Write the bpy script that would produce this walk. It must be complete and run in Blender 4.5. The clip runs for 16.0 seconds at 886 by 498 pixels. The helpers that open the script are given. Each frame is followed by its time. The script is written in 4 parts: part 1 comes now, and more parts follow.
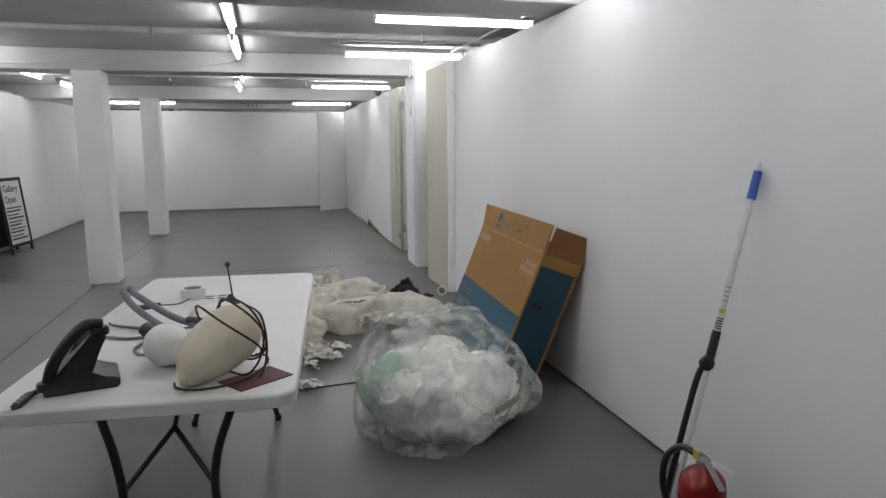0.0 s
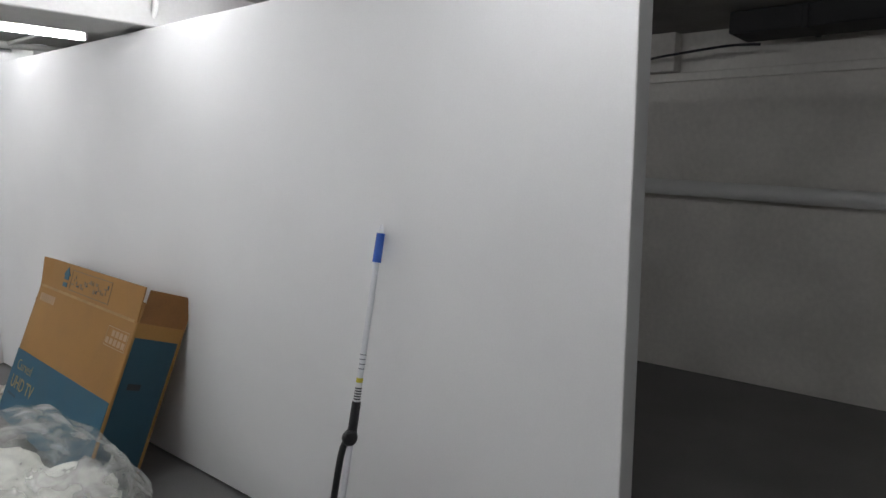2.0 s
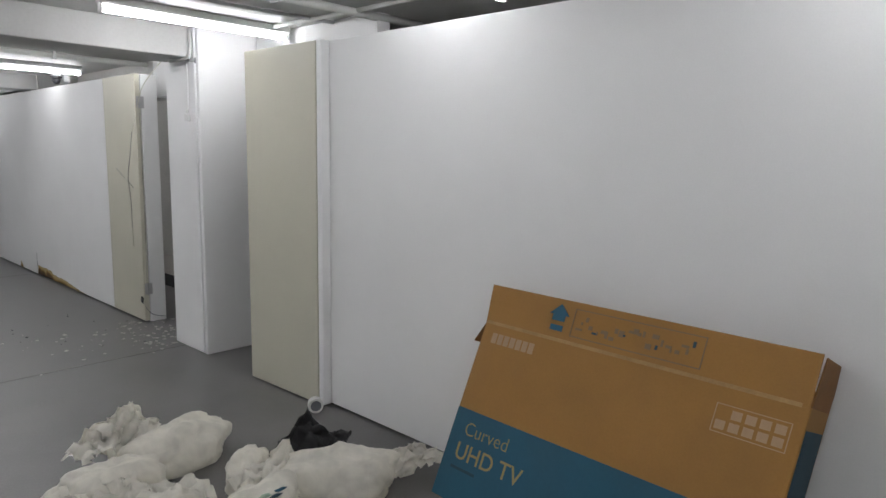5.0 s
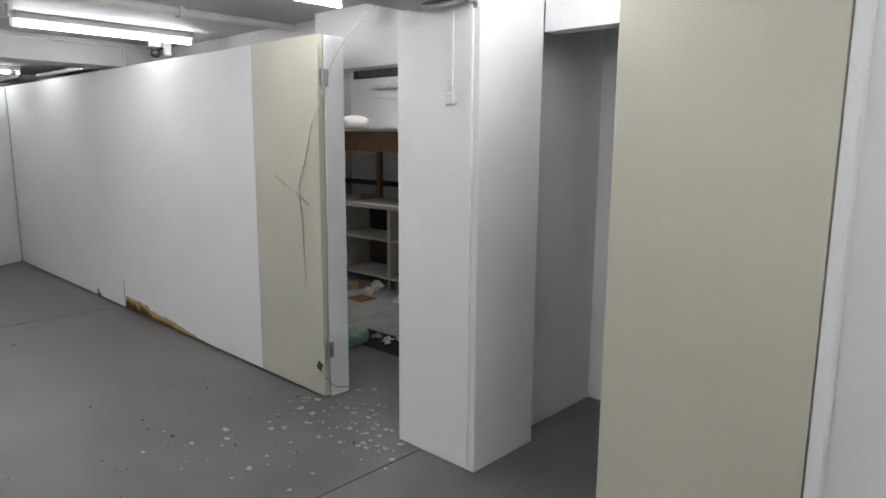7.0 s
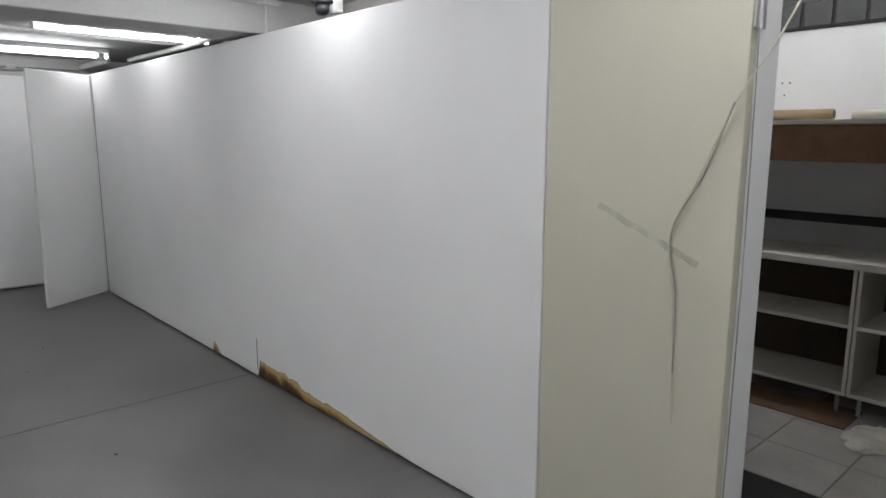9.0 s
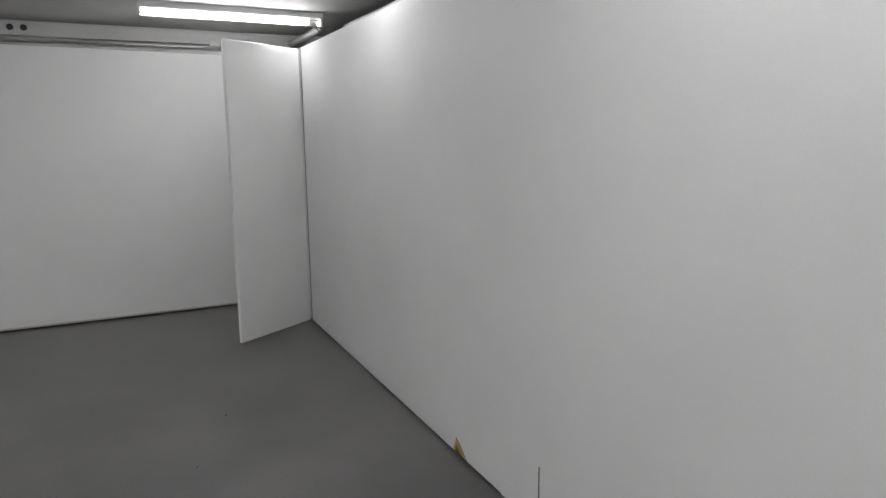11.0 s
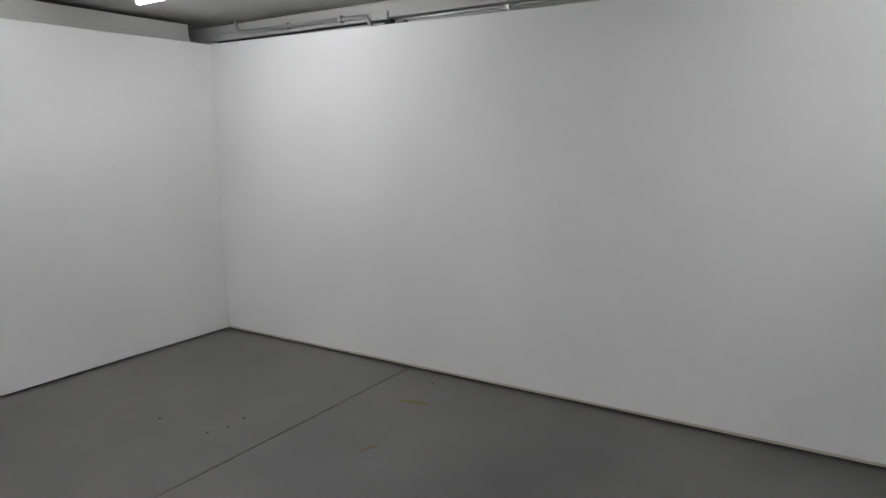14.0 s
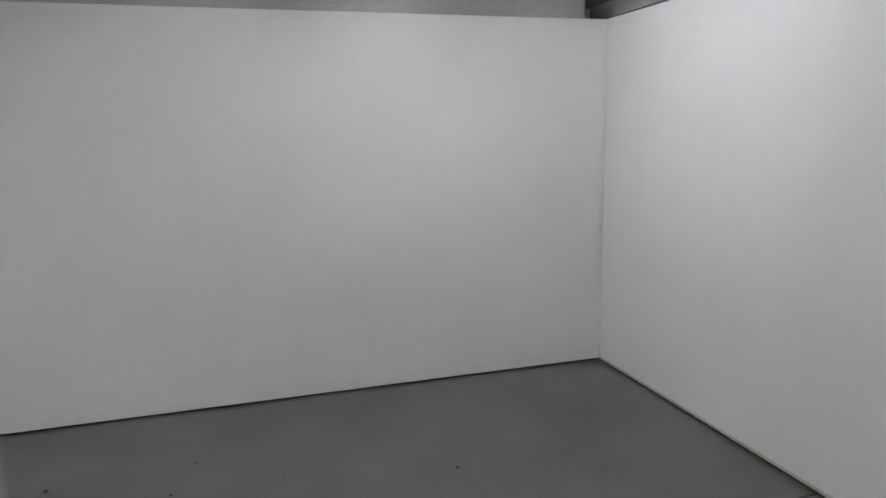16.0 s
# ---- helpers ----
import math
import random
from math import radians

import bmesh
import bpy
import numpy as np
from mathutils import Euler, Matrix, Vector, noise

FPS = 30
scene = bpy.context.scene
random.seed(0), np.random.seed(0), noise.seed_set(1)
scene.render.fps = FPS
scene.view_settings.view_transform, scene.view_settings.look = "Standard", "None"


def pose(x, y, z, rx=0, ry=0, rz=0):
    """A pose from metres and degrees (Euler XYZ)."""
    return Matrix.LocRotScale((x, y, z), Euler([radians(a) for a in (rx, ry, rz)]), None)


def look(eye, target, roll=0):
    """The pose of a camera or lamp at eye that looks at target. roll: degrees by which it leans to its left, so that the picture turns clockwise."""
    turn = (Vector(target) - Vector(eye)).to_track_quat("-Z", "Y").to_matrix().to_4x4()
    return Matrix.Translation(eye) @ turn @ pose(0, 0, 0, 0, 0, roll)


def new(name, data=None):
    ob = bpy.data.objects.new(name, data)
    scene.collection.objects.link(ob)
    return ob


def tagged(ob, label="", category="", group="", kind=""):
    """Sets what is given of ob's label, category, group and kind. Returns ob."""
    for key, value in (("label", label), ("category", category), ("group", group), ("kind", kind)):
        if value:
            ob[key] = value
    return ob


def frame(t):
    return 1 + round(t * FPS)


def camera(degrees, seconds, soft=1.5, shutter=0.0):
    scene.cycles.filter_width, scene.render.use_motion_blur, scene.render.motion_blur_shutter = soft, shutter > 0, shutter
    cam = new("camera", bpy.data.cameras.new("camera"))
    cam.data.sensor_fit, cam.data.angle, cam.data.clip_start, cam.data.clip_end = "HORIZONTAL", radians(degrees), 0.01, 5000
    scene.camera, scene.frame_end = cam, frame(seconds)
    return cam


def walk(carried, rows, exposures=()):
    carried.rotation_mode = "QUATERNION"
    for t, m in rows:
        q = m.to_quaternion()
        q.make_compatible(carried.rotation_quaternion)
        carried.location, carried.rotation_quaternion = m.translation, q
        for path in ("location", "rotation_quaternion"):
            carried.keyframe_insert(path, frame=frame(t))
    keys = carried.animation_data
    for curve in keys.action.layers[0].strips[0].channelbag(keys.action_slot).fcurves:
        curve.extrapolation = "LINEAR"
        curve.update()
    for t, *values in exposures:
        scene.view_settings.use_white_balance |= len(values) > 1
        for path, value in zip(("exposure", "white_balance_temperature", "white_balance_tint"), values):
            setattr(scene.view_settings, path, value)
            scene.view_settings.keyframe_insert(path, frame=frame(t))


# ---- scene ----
cam = camera(67.8, 16.0)
PATH = [
    (0, (-1.709, -0.099, 1.425), (-1.209, 1.812, 1.115), -0.5),
    (0.5, (-1.711, -0.005, 1.471), (-0.959, 1.825, 1.177), 0.1),
    (1, (-1.674, 0.046, 1.543), (-0.518, 1.653, 1.261), 0.3),
    (1.5, (-1.706, 0.082, 1.576), (-0.249, 1.424, 1.302), 0.4),
    (2, (-1.672, 0.29, 1.609), (-0.132, 1.533, 1.317), -0.0),
    (2.5, (-1.785, 0.523, 1.6), (-0.233, 1.753, 1.319), 0.3),
    (3, (-1.928, 0.828, 1.606), (-0.396, 2.082, 1.322), 0.3),
    (3.5, (-2.081, 1.191, 1.578), (-0.582, 2.483, 1.288), 0.4),
    (4, (-2.202, 1.653, 1.572), (-0.741, 2.987, 1.283), 0.6),
    (4.5, (-2.348, 2.195, 1.549), (-0.906, 3.551, 1.263), 0.9),
    (4.7, (-2.401, 2.418, 1.555), (-0.958, 3.774, 1.269), 1.0),
    (7, (-2.344, 5.481, 1.62), (-0.911, 6.835, 1.285), 0.4),
    (7.5, (-2.21, 6.132, 1.607), (-0.797, 7.508, 1.272), 0.3),
    (8, (-2.101, 6.752, 1.62), (-0.706, 8.145, 1.286), 0.3),
    (8.5, (-2.038, 7.278, 1.604), (-0.662, 8.69, 1.27), 0.0),
    (9, (-1.926, 7.865, 1.603), (-0.599, 9.324, 1.265), 0.1),
    (11.5, (-1.209, 10.335, 1.501), (-0.544, 12.191, 1.161), -0.9),
    (12, (-1.072, 10.791, 1.472), (-0.682, 12.725, 1.143), -1.1),
    (12.5, (-1.015, 11.227, 1.478), (-1.022, 13.2, 1.148), -0.7),
    (13, (-1.019, 11.662, 1.519), (-1.405, 13.595, 1.177), -0.6),
    (13.5, (-0.936, 12.12, 1.527), (-1.699, 13.938, 1.191), -0.8),
    (14, (-1.028, 12.494, 1.534), (-2.094, 14.153, 1.199), -0.7),
    (14.5, (-1.121, 12.865, 1.559), (-2.412, 14.353, 1.216), -0.5),
    (15, (-1.174, 13.202, 1.542), (-2.761, 14.372, 1.206), -1.1),
    (15.5, (-1.351, 13.454, 1.561), (-3.13, 14.298, 1.21), -0.9),
    (16, (-1.482, 13.676, 1.562), (-3.368, 14.242, 1.217), -1.1),
]
walk(cam, [(t, look(e, g, r)) for t, e, g, r in PATH], exposures=[(0.0, 0.1, 6500, 10), (1.0, 0.05, 6500, 10), (2.0, 0.15, 6500, 10), (3.0, 0.0, 6500, 10), (3.8, -0.12, 6500, 10), (4.5, -0.1, 6500, 10), (7.0, 0.17, 6500, 10), (8.0, 0.2, 6500, 10), (9.0, 0.1, 6500, 10), (11.5, 0.1, 6650, 10), (12.5, 0.2, 6650, 10), (16.0, 0.13, 6500, 10)])

# ---------- light: a windowless basement lit by fluorescent tubes ----------
TUBE_POWER = 33.0
world = bpy.data.worlds.new("world")
scene.world = world
world.use_nodes = True
world.node_tree.nodes["Background"].inputs[0].default_value = (0.0, 0.0, 0.0, 1)
world.node_tree.nodes["Background"].inputs[1].default_value = 0.0


# ---------- materials ----------
def mat(name, color, rough=0.6, metal=0.0, var=0.08, scale=3.0, fine=60.0, bump=0.05, tint=None, spec=0.5):
    """A painted or raw surface: blotches at a large scale, grain and relief at a small one."""
    m = bpy.data.materials.new(name)
    m.use_nodes = True
    nt = m.node_tree
    n, l = nt.nodes, nt.links
    b = n["Principled BSDF"]
    b.inputs["Roughness"].default_value = rough
    b.inputs["Metallic"].default_value = metal
    b.inputs["Specular IOR Level"].default_value = spec
    geo = n.new("ShaderNodeNewGeometry")
    big = n.new("ShaderNodeTexNoise")
    big.inputs["Scale"].default_value = scale
    big.inputs["Detail"].default_value = 5
    l.new(geo.outputs["Position"], big.inputs["Vector"])
    small = n.new("ShaderNodeTexNoise")
    small.inputs["Scale"].default_value = fine
    small.inputs["Detail"].default_value = 4
    l.new(geo.outputs["Position"], small.inputs["Vector"])
    mix = n.new("ShaderNodeMixRGB")
    dark = tint or tuple(c * (1 - 2.2 * var) for c in color)
    mix.inputs[1].default_value = (*dark, 1)
    mix.inputs[2].default_value = (*color, 1)
    ramp = n.new("ShaderNodeMapRange")
    ramp.inputs["From Min"].default_value = 0.3
    ramp.inputs["From Max"].default_value = 0.62
    l.new(big.outputs["Fac"], ramp.inputs["Value"])
    l.new(ramp.outputs["Result"], mix.inputs[0])
    grain = n.new("ShaderNodeMixRGB")
    grain.blend_type = "MULTIPLY"
    grain.inputs[0].default_value = min(1.0, var * 2.5)
    l.new(mix.outputs[0], grain.inputs[1])
    l.new(small.outputs["Fac"], grain.inputs[2])
    gain = n.new("ShaderNodeMixRGB")
    gain.blend_type = "MULTIPLY"
    gain.inputs[0].default_value = 1.0
    k = 1 + min(1.0, var * 2.5) * 0.5
    gain.inputs[2].default_value = (k, k, k, 1)
    l.new(grain.outputs[0], gain.inputs[1])
    l.new(gain.outputs[0], b.inputs["Base Color"])
    rr = n.new("ShaderNodeMapRange")
    rr.inputs["To Min"].default_value = max(0.02, rough - 0.1)
    rr.inputs["To Max"].default_value = min(1.0, rough + 0.1)
    l.new(big.outputs["Fac"], rr.inputs["Value"])
    l.new(rr.outputs["Result"], b.inputs["Roughness"])
    bp = n.new("ShaderNodeBump")
    bp.inputs["Strength"].default_value = bump
    bp.inputs["Distance"].default_value = 0.01
    l.new(small.outputs["Fac"], bp.inputs["Height"])
    l.new(bp.outputs["Normal"], b.inputs["Normal"])
    m["col"] = gain.name
    return m


def glow(name, color, strength):
    m = bpy.data.materials.new(name)
    m.use_nodes = True
    b = m.node_tree.nodes["Principled BSDF"]
    b.inputs["Base Color"].default_value = (0.9, 0.9, 0.9, 1)
    b.inputs["Emission Color"].default_value = (*color, 1)
    b.inputs["Emission Strength"].default_value = strength
    return m


def film_plastic(name, color, clear, rough):
    """Thin crumpled plastic film: partly see-through, glossy, some light passing into it."""
    m = bpy.data.materials.new(name)
    m.use_nodes = True
    nt = m.node_tree
    n, l = nt.nodes, nt.links
    b = n["Principled BSDF"]
    b.inputs["Base Color"].default_value = (*color, 1)
    b.inputs["Roughness"].default_value = rough
    out = n["Material Output"]
    tl = n.new("ShaderNodeBsdfTranslucent")
    tl.inputs[0].default_value = (*color, 1)
    m1 = n.new("ShaderNodeMixShader")
    m1.inputs[0].default_value = 0.4
    l.new(b.outputs[0], m1.inputs[1])
    l.new(tl.outputs[0], m1.inputs[2])
    tr = n.new("ShaderNodeBsdfTransparent")
    tr.inputs[0].default_value = (0.95, 0.97, 0.96, 1)
    geo = n.new("ShaderNodeNewGeometry")
    ns = n.new("ShaderNodeTexNoise")
    ns.inputs["Scale"].default_value = 9
    ns.inputs["Detail"].default_value = 6
    ns.inputs["Distortion"].default_value = 0.4
    l.new(geo.outputs["Position"], ns.inputs["Vector"])
    mr = n.new("ShaderNodeMapRange")
    mr.inputs["From Min"].default_value = 0.35
    mr.inputs["From Max"].default_value = 0.65
    mr.inputs["To Min"].default_value = max(0.0, clear - 0.3)
    mr.inputs["To Max"].default_value = min(1.0, clear + 0.15)
    l.new(ns.outputs["Fac"], mr.inputs["Value"])
    m2 = n.new("ShaderNodeMixShader")
    l.new(mr.outputs["Result"], m2.inputs[0])
    l.new(m1.outputs[0], m2.inputs[1])
    l.new(tr.outputs[0], m2.inputs[2])
    l.new(m2.outputs[0], out.inputs[0])
    bp = n.new("ShaderNodeBump")
    bp.inputs["Strength"].default_value = 0.5
    bp.inputs["Distance"].default_value = 0.01
    n2 = n.new("ShaderNodeTexNoise")
    n2.inputs["Scale"].default_value = 19
    n2.inputs["Distortion"].default_value = 1.3
    l.new(geo.outputs["Position"], n2.inputs["Vector"])
    l.new(n2.outputs["Fac"], bp.inputs["Height"])
    l.new(bp.outputs["Normal"], b.inputs["Normal"])
    return m


def add_stain(m, y0, y1, h):
    """Damp stain along the foot of a wall between y0 and y1, rising towards y1, with a ragged upper edge."""
    nt = m.node_tree
    n, l = nt.nodes, nt.links

    def math_node(op, a, b):
        k = n.new("ShaderNodeMath")
        k.operation = op
        for i, v in enumerate((a, b)):
            if hasattr(v, "links"):
                l.new(v, k.inputs[i])
            else:
                k.inputs[i].default_value = v
        return k.outputs[0]

    geo = n.new("ShaderNodeNewGeometry")
    sep = n.new("ShaderNodeSeparateXYZ")
    l.new(geo.outputs["Position"], sep.inputs[0])
    ns = n.new("ShaderNodeTexNoise")
    ns.inputs["Scale"].default_value = 7
    ns.inputs["Detail"].default_value = 6
    l.new(geo.outputs["Position"], ns.inputs["Vector"])
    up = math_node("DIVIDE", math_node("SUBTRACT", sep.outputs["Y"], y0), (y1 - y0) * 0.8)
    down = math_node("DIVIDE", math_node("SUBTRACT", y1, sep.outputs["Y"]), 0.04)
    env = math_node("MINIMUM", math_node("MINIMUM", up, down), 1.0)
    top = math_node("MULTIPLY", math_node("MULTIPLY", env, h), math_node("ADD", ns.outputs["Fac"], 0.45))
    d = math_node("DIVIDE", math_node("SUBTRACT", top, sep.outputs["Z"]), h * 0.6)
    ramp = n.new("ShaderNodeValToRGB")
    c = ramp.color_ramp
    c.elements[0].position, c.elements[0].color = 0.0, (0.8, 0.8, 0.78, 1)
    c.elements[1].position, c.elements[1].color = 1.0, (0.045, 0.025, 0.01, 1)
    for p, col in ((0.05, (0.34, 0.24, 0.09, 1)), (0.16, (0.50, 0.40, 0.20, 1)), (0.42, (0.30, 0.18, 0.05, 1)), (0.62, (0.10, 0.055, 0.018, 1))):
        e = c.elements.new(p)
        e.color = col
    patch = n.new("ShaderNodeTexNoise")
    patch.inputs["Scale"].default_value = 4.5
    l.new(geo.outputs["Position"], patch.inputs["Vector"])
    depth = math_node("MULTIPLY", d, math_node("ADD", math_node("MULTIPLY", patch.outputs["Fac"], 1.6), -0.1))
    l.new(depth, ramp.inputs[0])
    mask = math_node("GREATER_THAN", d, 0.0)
    mix = n.new("ShaderNodeMixRGB")
    l.new(mask, mix.inputs[0])
    src = n[m["col"]]
    l.new(src.outputs[0], mix.inputs[1])
    l.new(ramp.outputs[0], mix.inputs[2])
    l.new(mix.outputs[0], n["Principled BSDF"].inputs["Base Color"])
    m["col"] = mix.name


M_WALL = mat("wall_paint", (0.83, 0.832, 0.825), 0.72, var=0.03, scale=1.0, fine=160, bump=0.04, spec=0.3)
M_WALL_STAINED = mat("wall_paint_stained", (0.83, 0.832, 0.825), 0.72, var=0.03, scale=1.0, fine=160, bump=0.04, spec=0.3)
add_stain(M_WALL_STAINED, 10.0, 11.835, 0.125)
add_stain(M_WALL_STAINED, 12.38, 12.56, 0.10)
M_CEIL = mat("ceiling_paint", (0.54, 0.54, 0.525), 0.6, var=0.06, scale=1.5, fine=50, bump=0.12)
M_CONCRETE = mat("old_white_masonry", (0.62, 0.61, 0.58), 0.8, var=0.08, scale=1.2, fine=30, bump=0.3)
M_FLOOR = mat("grey_floor_paint", (0.150, 0.145, 0.142), 0.37, var=0.14, scale=1.6, fine=90, bump=0.05)
M_SIDE = mat("grimy_side_room_paint", (0.74, 0.71, 0.66), 0.85, var=0.09, scale=1.4, fine=30, bump=0.3)
# dark colour stands in for the missing light over the side room
M_SIDE_CEIL = mat("dimmed_slab", (0.26, 0.25, 0.23), 0.9, var=0.12, scale=2, fine=30, bump=0.3)
M_JOINT = mat("joint_filler", (0.05, 0.05, 0.05), 0.9)
M_BEIGE = mat("beige_door_paint", (0.56, 0.54, 0.44), 0.5, var=0.03, scale=1.5, fine=120, bump=0.03)
M_METAL = mat("galvanised_metal", (0.5, 0.5, 0.5), 0.4, metal=0.8, var=0.08, fine=40)
M_STEEL = mat("dull_steel", (0.22, 0.22, 0.22), 0.4, metal=0.6, var=0.1, fine=40)
M_WHITE_METAL = mat("white_enamel", (0.75, 0.75, 0.73), 0.35, var=0.03)
M_PIPE = mat("painted_pipe", (0.66, 0.66, 0.63), 0.5, var=0.07, scale=5)
M_TUBE = glow("fluorescent_tube", (0.985, 0.99, 1.035), TUBE_POWER)
M_DARK = mat("black_plastic", (0.018, 0.018, 0.02), 0.35, var=0.1)
M_MATTE_BLACK = mat("matte_black", (0.02, 0.02, 0.022), 0.75, var=0.1)
M_GREY_TUBE = mat("grey_coated_tube", (0.16, 0.17, 0.19), 0.5)
M_CARD = mat("cardboard", (0.315, 0.160, 0.040), 0.85, var=0.06, scale=4, fine=120, bump=0.08)
M_CARD_IN = mat("cardboard_inside", (0.25, 0.115, 0.035), 0.9, var=0.1, scale=5, fine=120, bump=0.1)
M_CARD_WORN = mat("scuffed_cardboard", (0.40, 0.25, 0.10), 0.9, var=0.12, scale=14, fine=120, bump=0.1)
M_BLUE = mat("blue_print", (0.012, 0.085, 0.138), 0.7, var=0.06, scale=5)
M_BLUE_DARK = mat("dark_blue_print", (0.012, 0.05, 0.075), 0.7, var=0.06, scale=5)
M_GOLD = mat("gold_print", (0.33, 0.24, 0.10), 0.7)
M_PRINT = mat("white_print", (0.43, 0.29, 0.17), 0.8)
M_PRINT_GREY = mat("grey_print", (0.2, 0.14, 0.08), 0.8)
M_TABLE = mat("white_moulded_plastic", (0.74, 0.74, 0.71), 0.45, var=0.03, scale=2, fine=220, bump=0.06)
M_STUFF = mat("white_foam_wadding", (0.90, 0.88, 0.83), 0.8, var=0.04, scale=7, fine=70, bump=0.25)
M_GREEN = mat("pale_green_film", (0.42, 0.58, 0.46), 0.6, var=0.12, scale=12, fine=60, bump=0.4)
M_BAG = film_plastic("clear_bag_film", (0.92, 0.91, 0.88), 0.80, 0.16)
M_WRAP = film_plastic("milky_wrap_film", (0.90, 0.87, 0.79), 0.08, 0.42)
M_WRAP_GREEN = film_plastic("green_wrap_film", (0.45, 0.66, 0.52), 0.25, 0.4)
M_BLACK_BAG = mat("black_bag_film", (0.010, 0.010, 0.011), 0.65, var=0.2, scale=20, fine=60, bump=0.4)
M_RED = mat("red_enamel", (0.27, 0.010, 0.010), 0.3, var=0.06)
M_BLUE_PLASTIC = mat("blue_plastic", (0.015, 0.09, 0.42), 0.4)
M_ALU = mat("white_painted_handle", (0.72, 0.73, 0.75), 0.35, var=0.04)
M_YELLOW = mat("yellow_plastic", (0.62, 0.52, 0.05), 0.5)
M_OLIVE = mat("olive_paper", (0.2, 0.18, 0.07), 0.7)
M_SHELL = mat("cream_plaster", (0.72, 0.65, 0.51), 0.6, var=0.05, scale=8, fine=80)
M_GLOBE = mat("opal_glass", (0.84, 0.84, 0.82), 0.13, var=0.01)
M_CORD = mat("brown_cord", (0.05, 0.025, 0.015), 0.7)
M_MAROON = mat("maroon_paper", (0.11, 0.035, 0.035), 0.6)
M_WOOD = mat("brown_timber", (0.23, 0.12, 0.055), 0.6, var=0.12, scale=9, fine=50, bump=0.1)
M_WOOD_LIGHT = mat("pale_timber", (0.42, 0.27, 0.13), 0.6, var=0.1, scale=9, fine=50, bump=0.1)
M_TAN = mat("tan_card_tube", (0.47, 0.36, 0.22), 0.8, var=0.05, scale=6)
M_BACKING = mat("dark_hardboard", (0.05, 0.034, 0.022), 0.8, var=0.12, scale=5)
M_CAB = mat("white_laminate", (0.62, 0.59, 0.53), 0.5, var=0.05, scale=3)
M_WOOD_DULL = mat("dull_hardboard", (0.16, 0.10, 0.055), 0.8, var=0.12, scale=6)
M_TILE = mat("pale_floor_tile", (0.46, 0.44, 0.41), 0.4, var=0.1, scale=4, fine=60)
M_RUBBLE = mat("paint_flake", (0.5, 0.49, 0.45), 0.8)
M_RUBBLE_DARK = mat("dark_grit", (0.04, 0.045, 0.05), 0.8)
M_SIGN = mat("sign_panel", (0.72, 0.72, 0.71), 0.6, var=0.03)
M_INK = mat("sign_ink", (0.05, 0.05, 0.055), 0.6)
M_GREY_CORD = mat("grey_cord", (0.34, 0.33, 0.29), 0.6)
M_FELT = mat("dark_dust_mat", (0.018, 0.018, 0.019), 0.9, bump=0.2)
M_BLOCK = mat("dark_glass_block", (0.06, 0.06, 0.058), 0.55, var=0.15, scale=8)


# ---------- mesh helpers ----------
def mesh_ob(name, bm, material, smooth=False):
    me = bpy.data.meshes.new(name)
    bm.normal_update()
    bm.to_mesh(me)
    bm.free()
    if smooth:
        for p in me.polygons:
            p.use_smooth = True
    me.materials.append(material)
    return new(name, me)


def part(name, bm, material, parent, label="", smooth=False):
    ob = mesh_ob(name, bm, material, smooth)
    ob.parent = parent
    if label:
        tagged(ob, label)
    return ob


def thing(name, label, category, group="", at=None):
    ob = new(name)
    ob.empty_display_size = 0.05
    if at is not None:
        ob.matrix_world = at
    return tagged(ob, label, category, group)


def put(bm, a, b, bevel=0.0, m=None, seg=1):
    """Adds a box between two corners to bm."""
    r = bmesh.ops.create_cube(bm, size=1)
    vs = r["verts"]
    for v in vs:
        v.co = Vector([(a[i] + b[i]) / 2 + v.co[i] * abs(b[i] - a[i]) for i in range(3)])
    if bevel:
        es = list({e for v in vs for e in v.link_edges})
        r = bmesh.ops.bevel(bm, geom=vs + es, offset=bevel, segments=seg, affect="EDGES", profile=0.7)
        vs = list({v for f in r["faces"] for v in f.verts} | {v for v in vs if v.is_valid})
    if m is not None:
        bmesh.ops.transform(bm, matrix=m, verts=vs)
    return bm


def boxm(a, b, bevel=0.0, m=None, seg=1):
    return put(bmesh.new(), a, b, bevel, m, seg)


def rod(bm, p, q, r, r2=None, seg=12):
    """Adds a round bar from p to q."""
    p, q = Vector(p), Vector(q)
    d = q - p
    m = Matrix.Translation((p + q) / 2) @ d.to_track_quat("Z", "Y").to_matrix().to_4x4()
    bmesh.ops.create_cone(bm, cap_ends=True, segments=seg, radius1=r, radius2=r if r2 is None else r2, depth=d.length, matrix=m)
    return bm


def rodm(p, q, r, r2=None, seg=12):
    return rod(bmesh.new(), p, q, r, r2, seg)


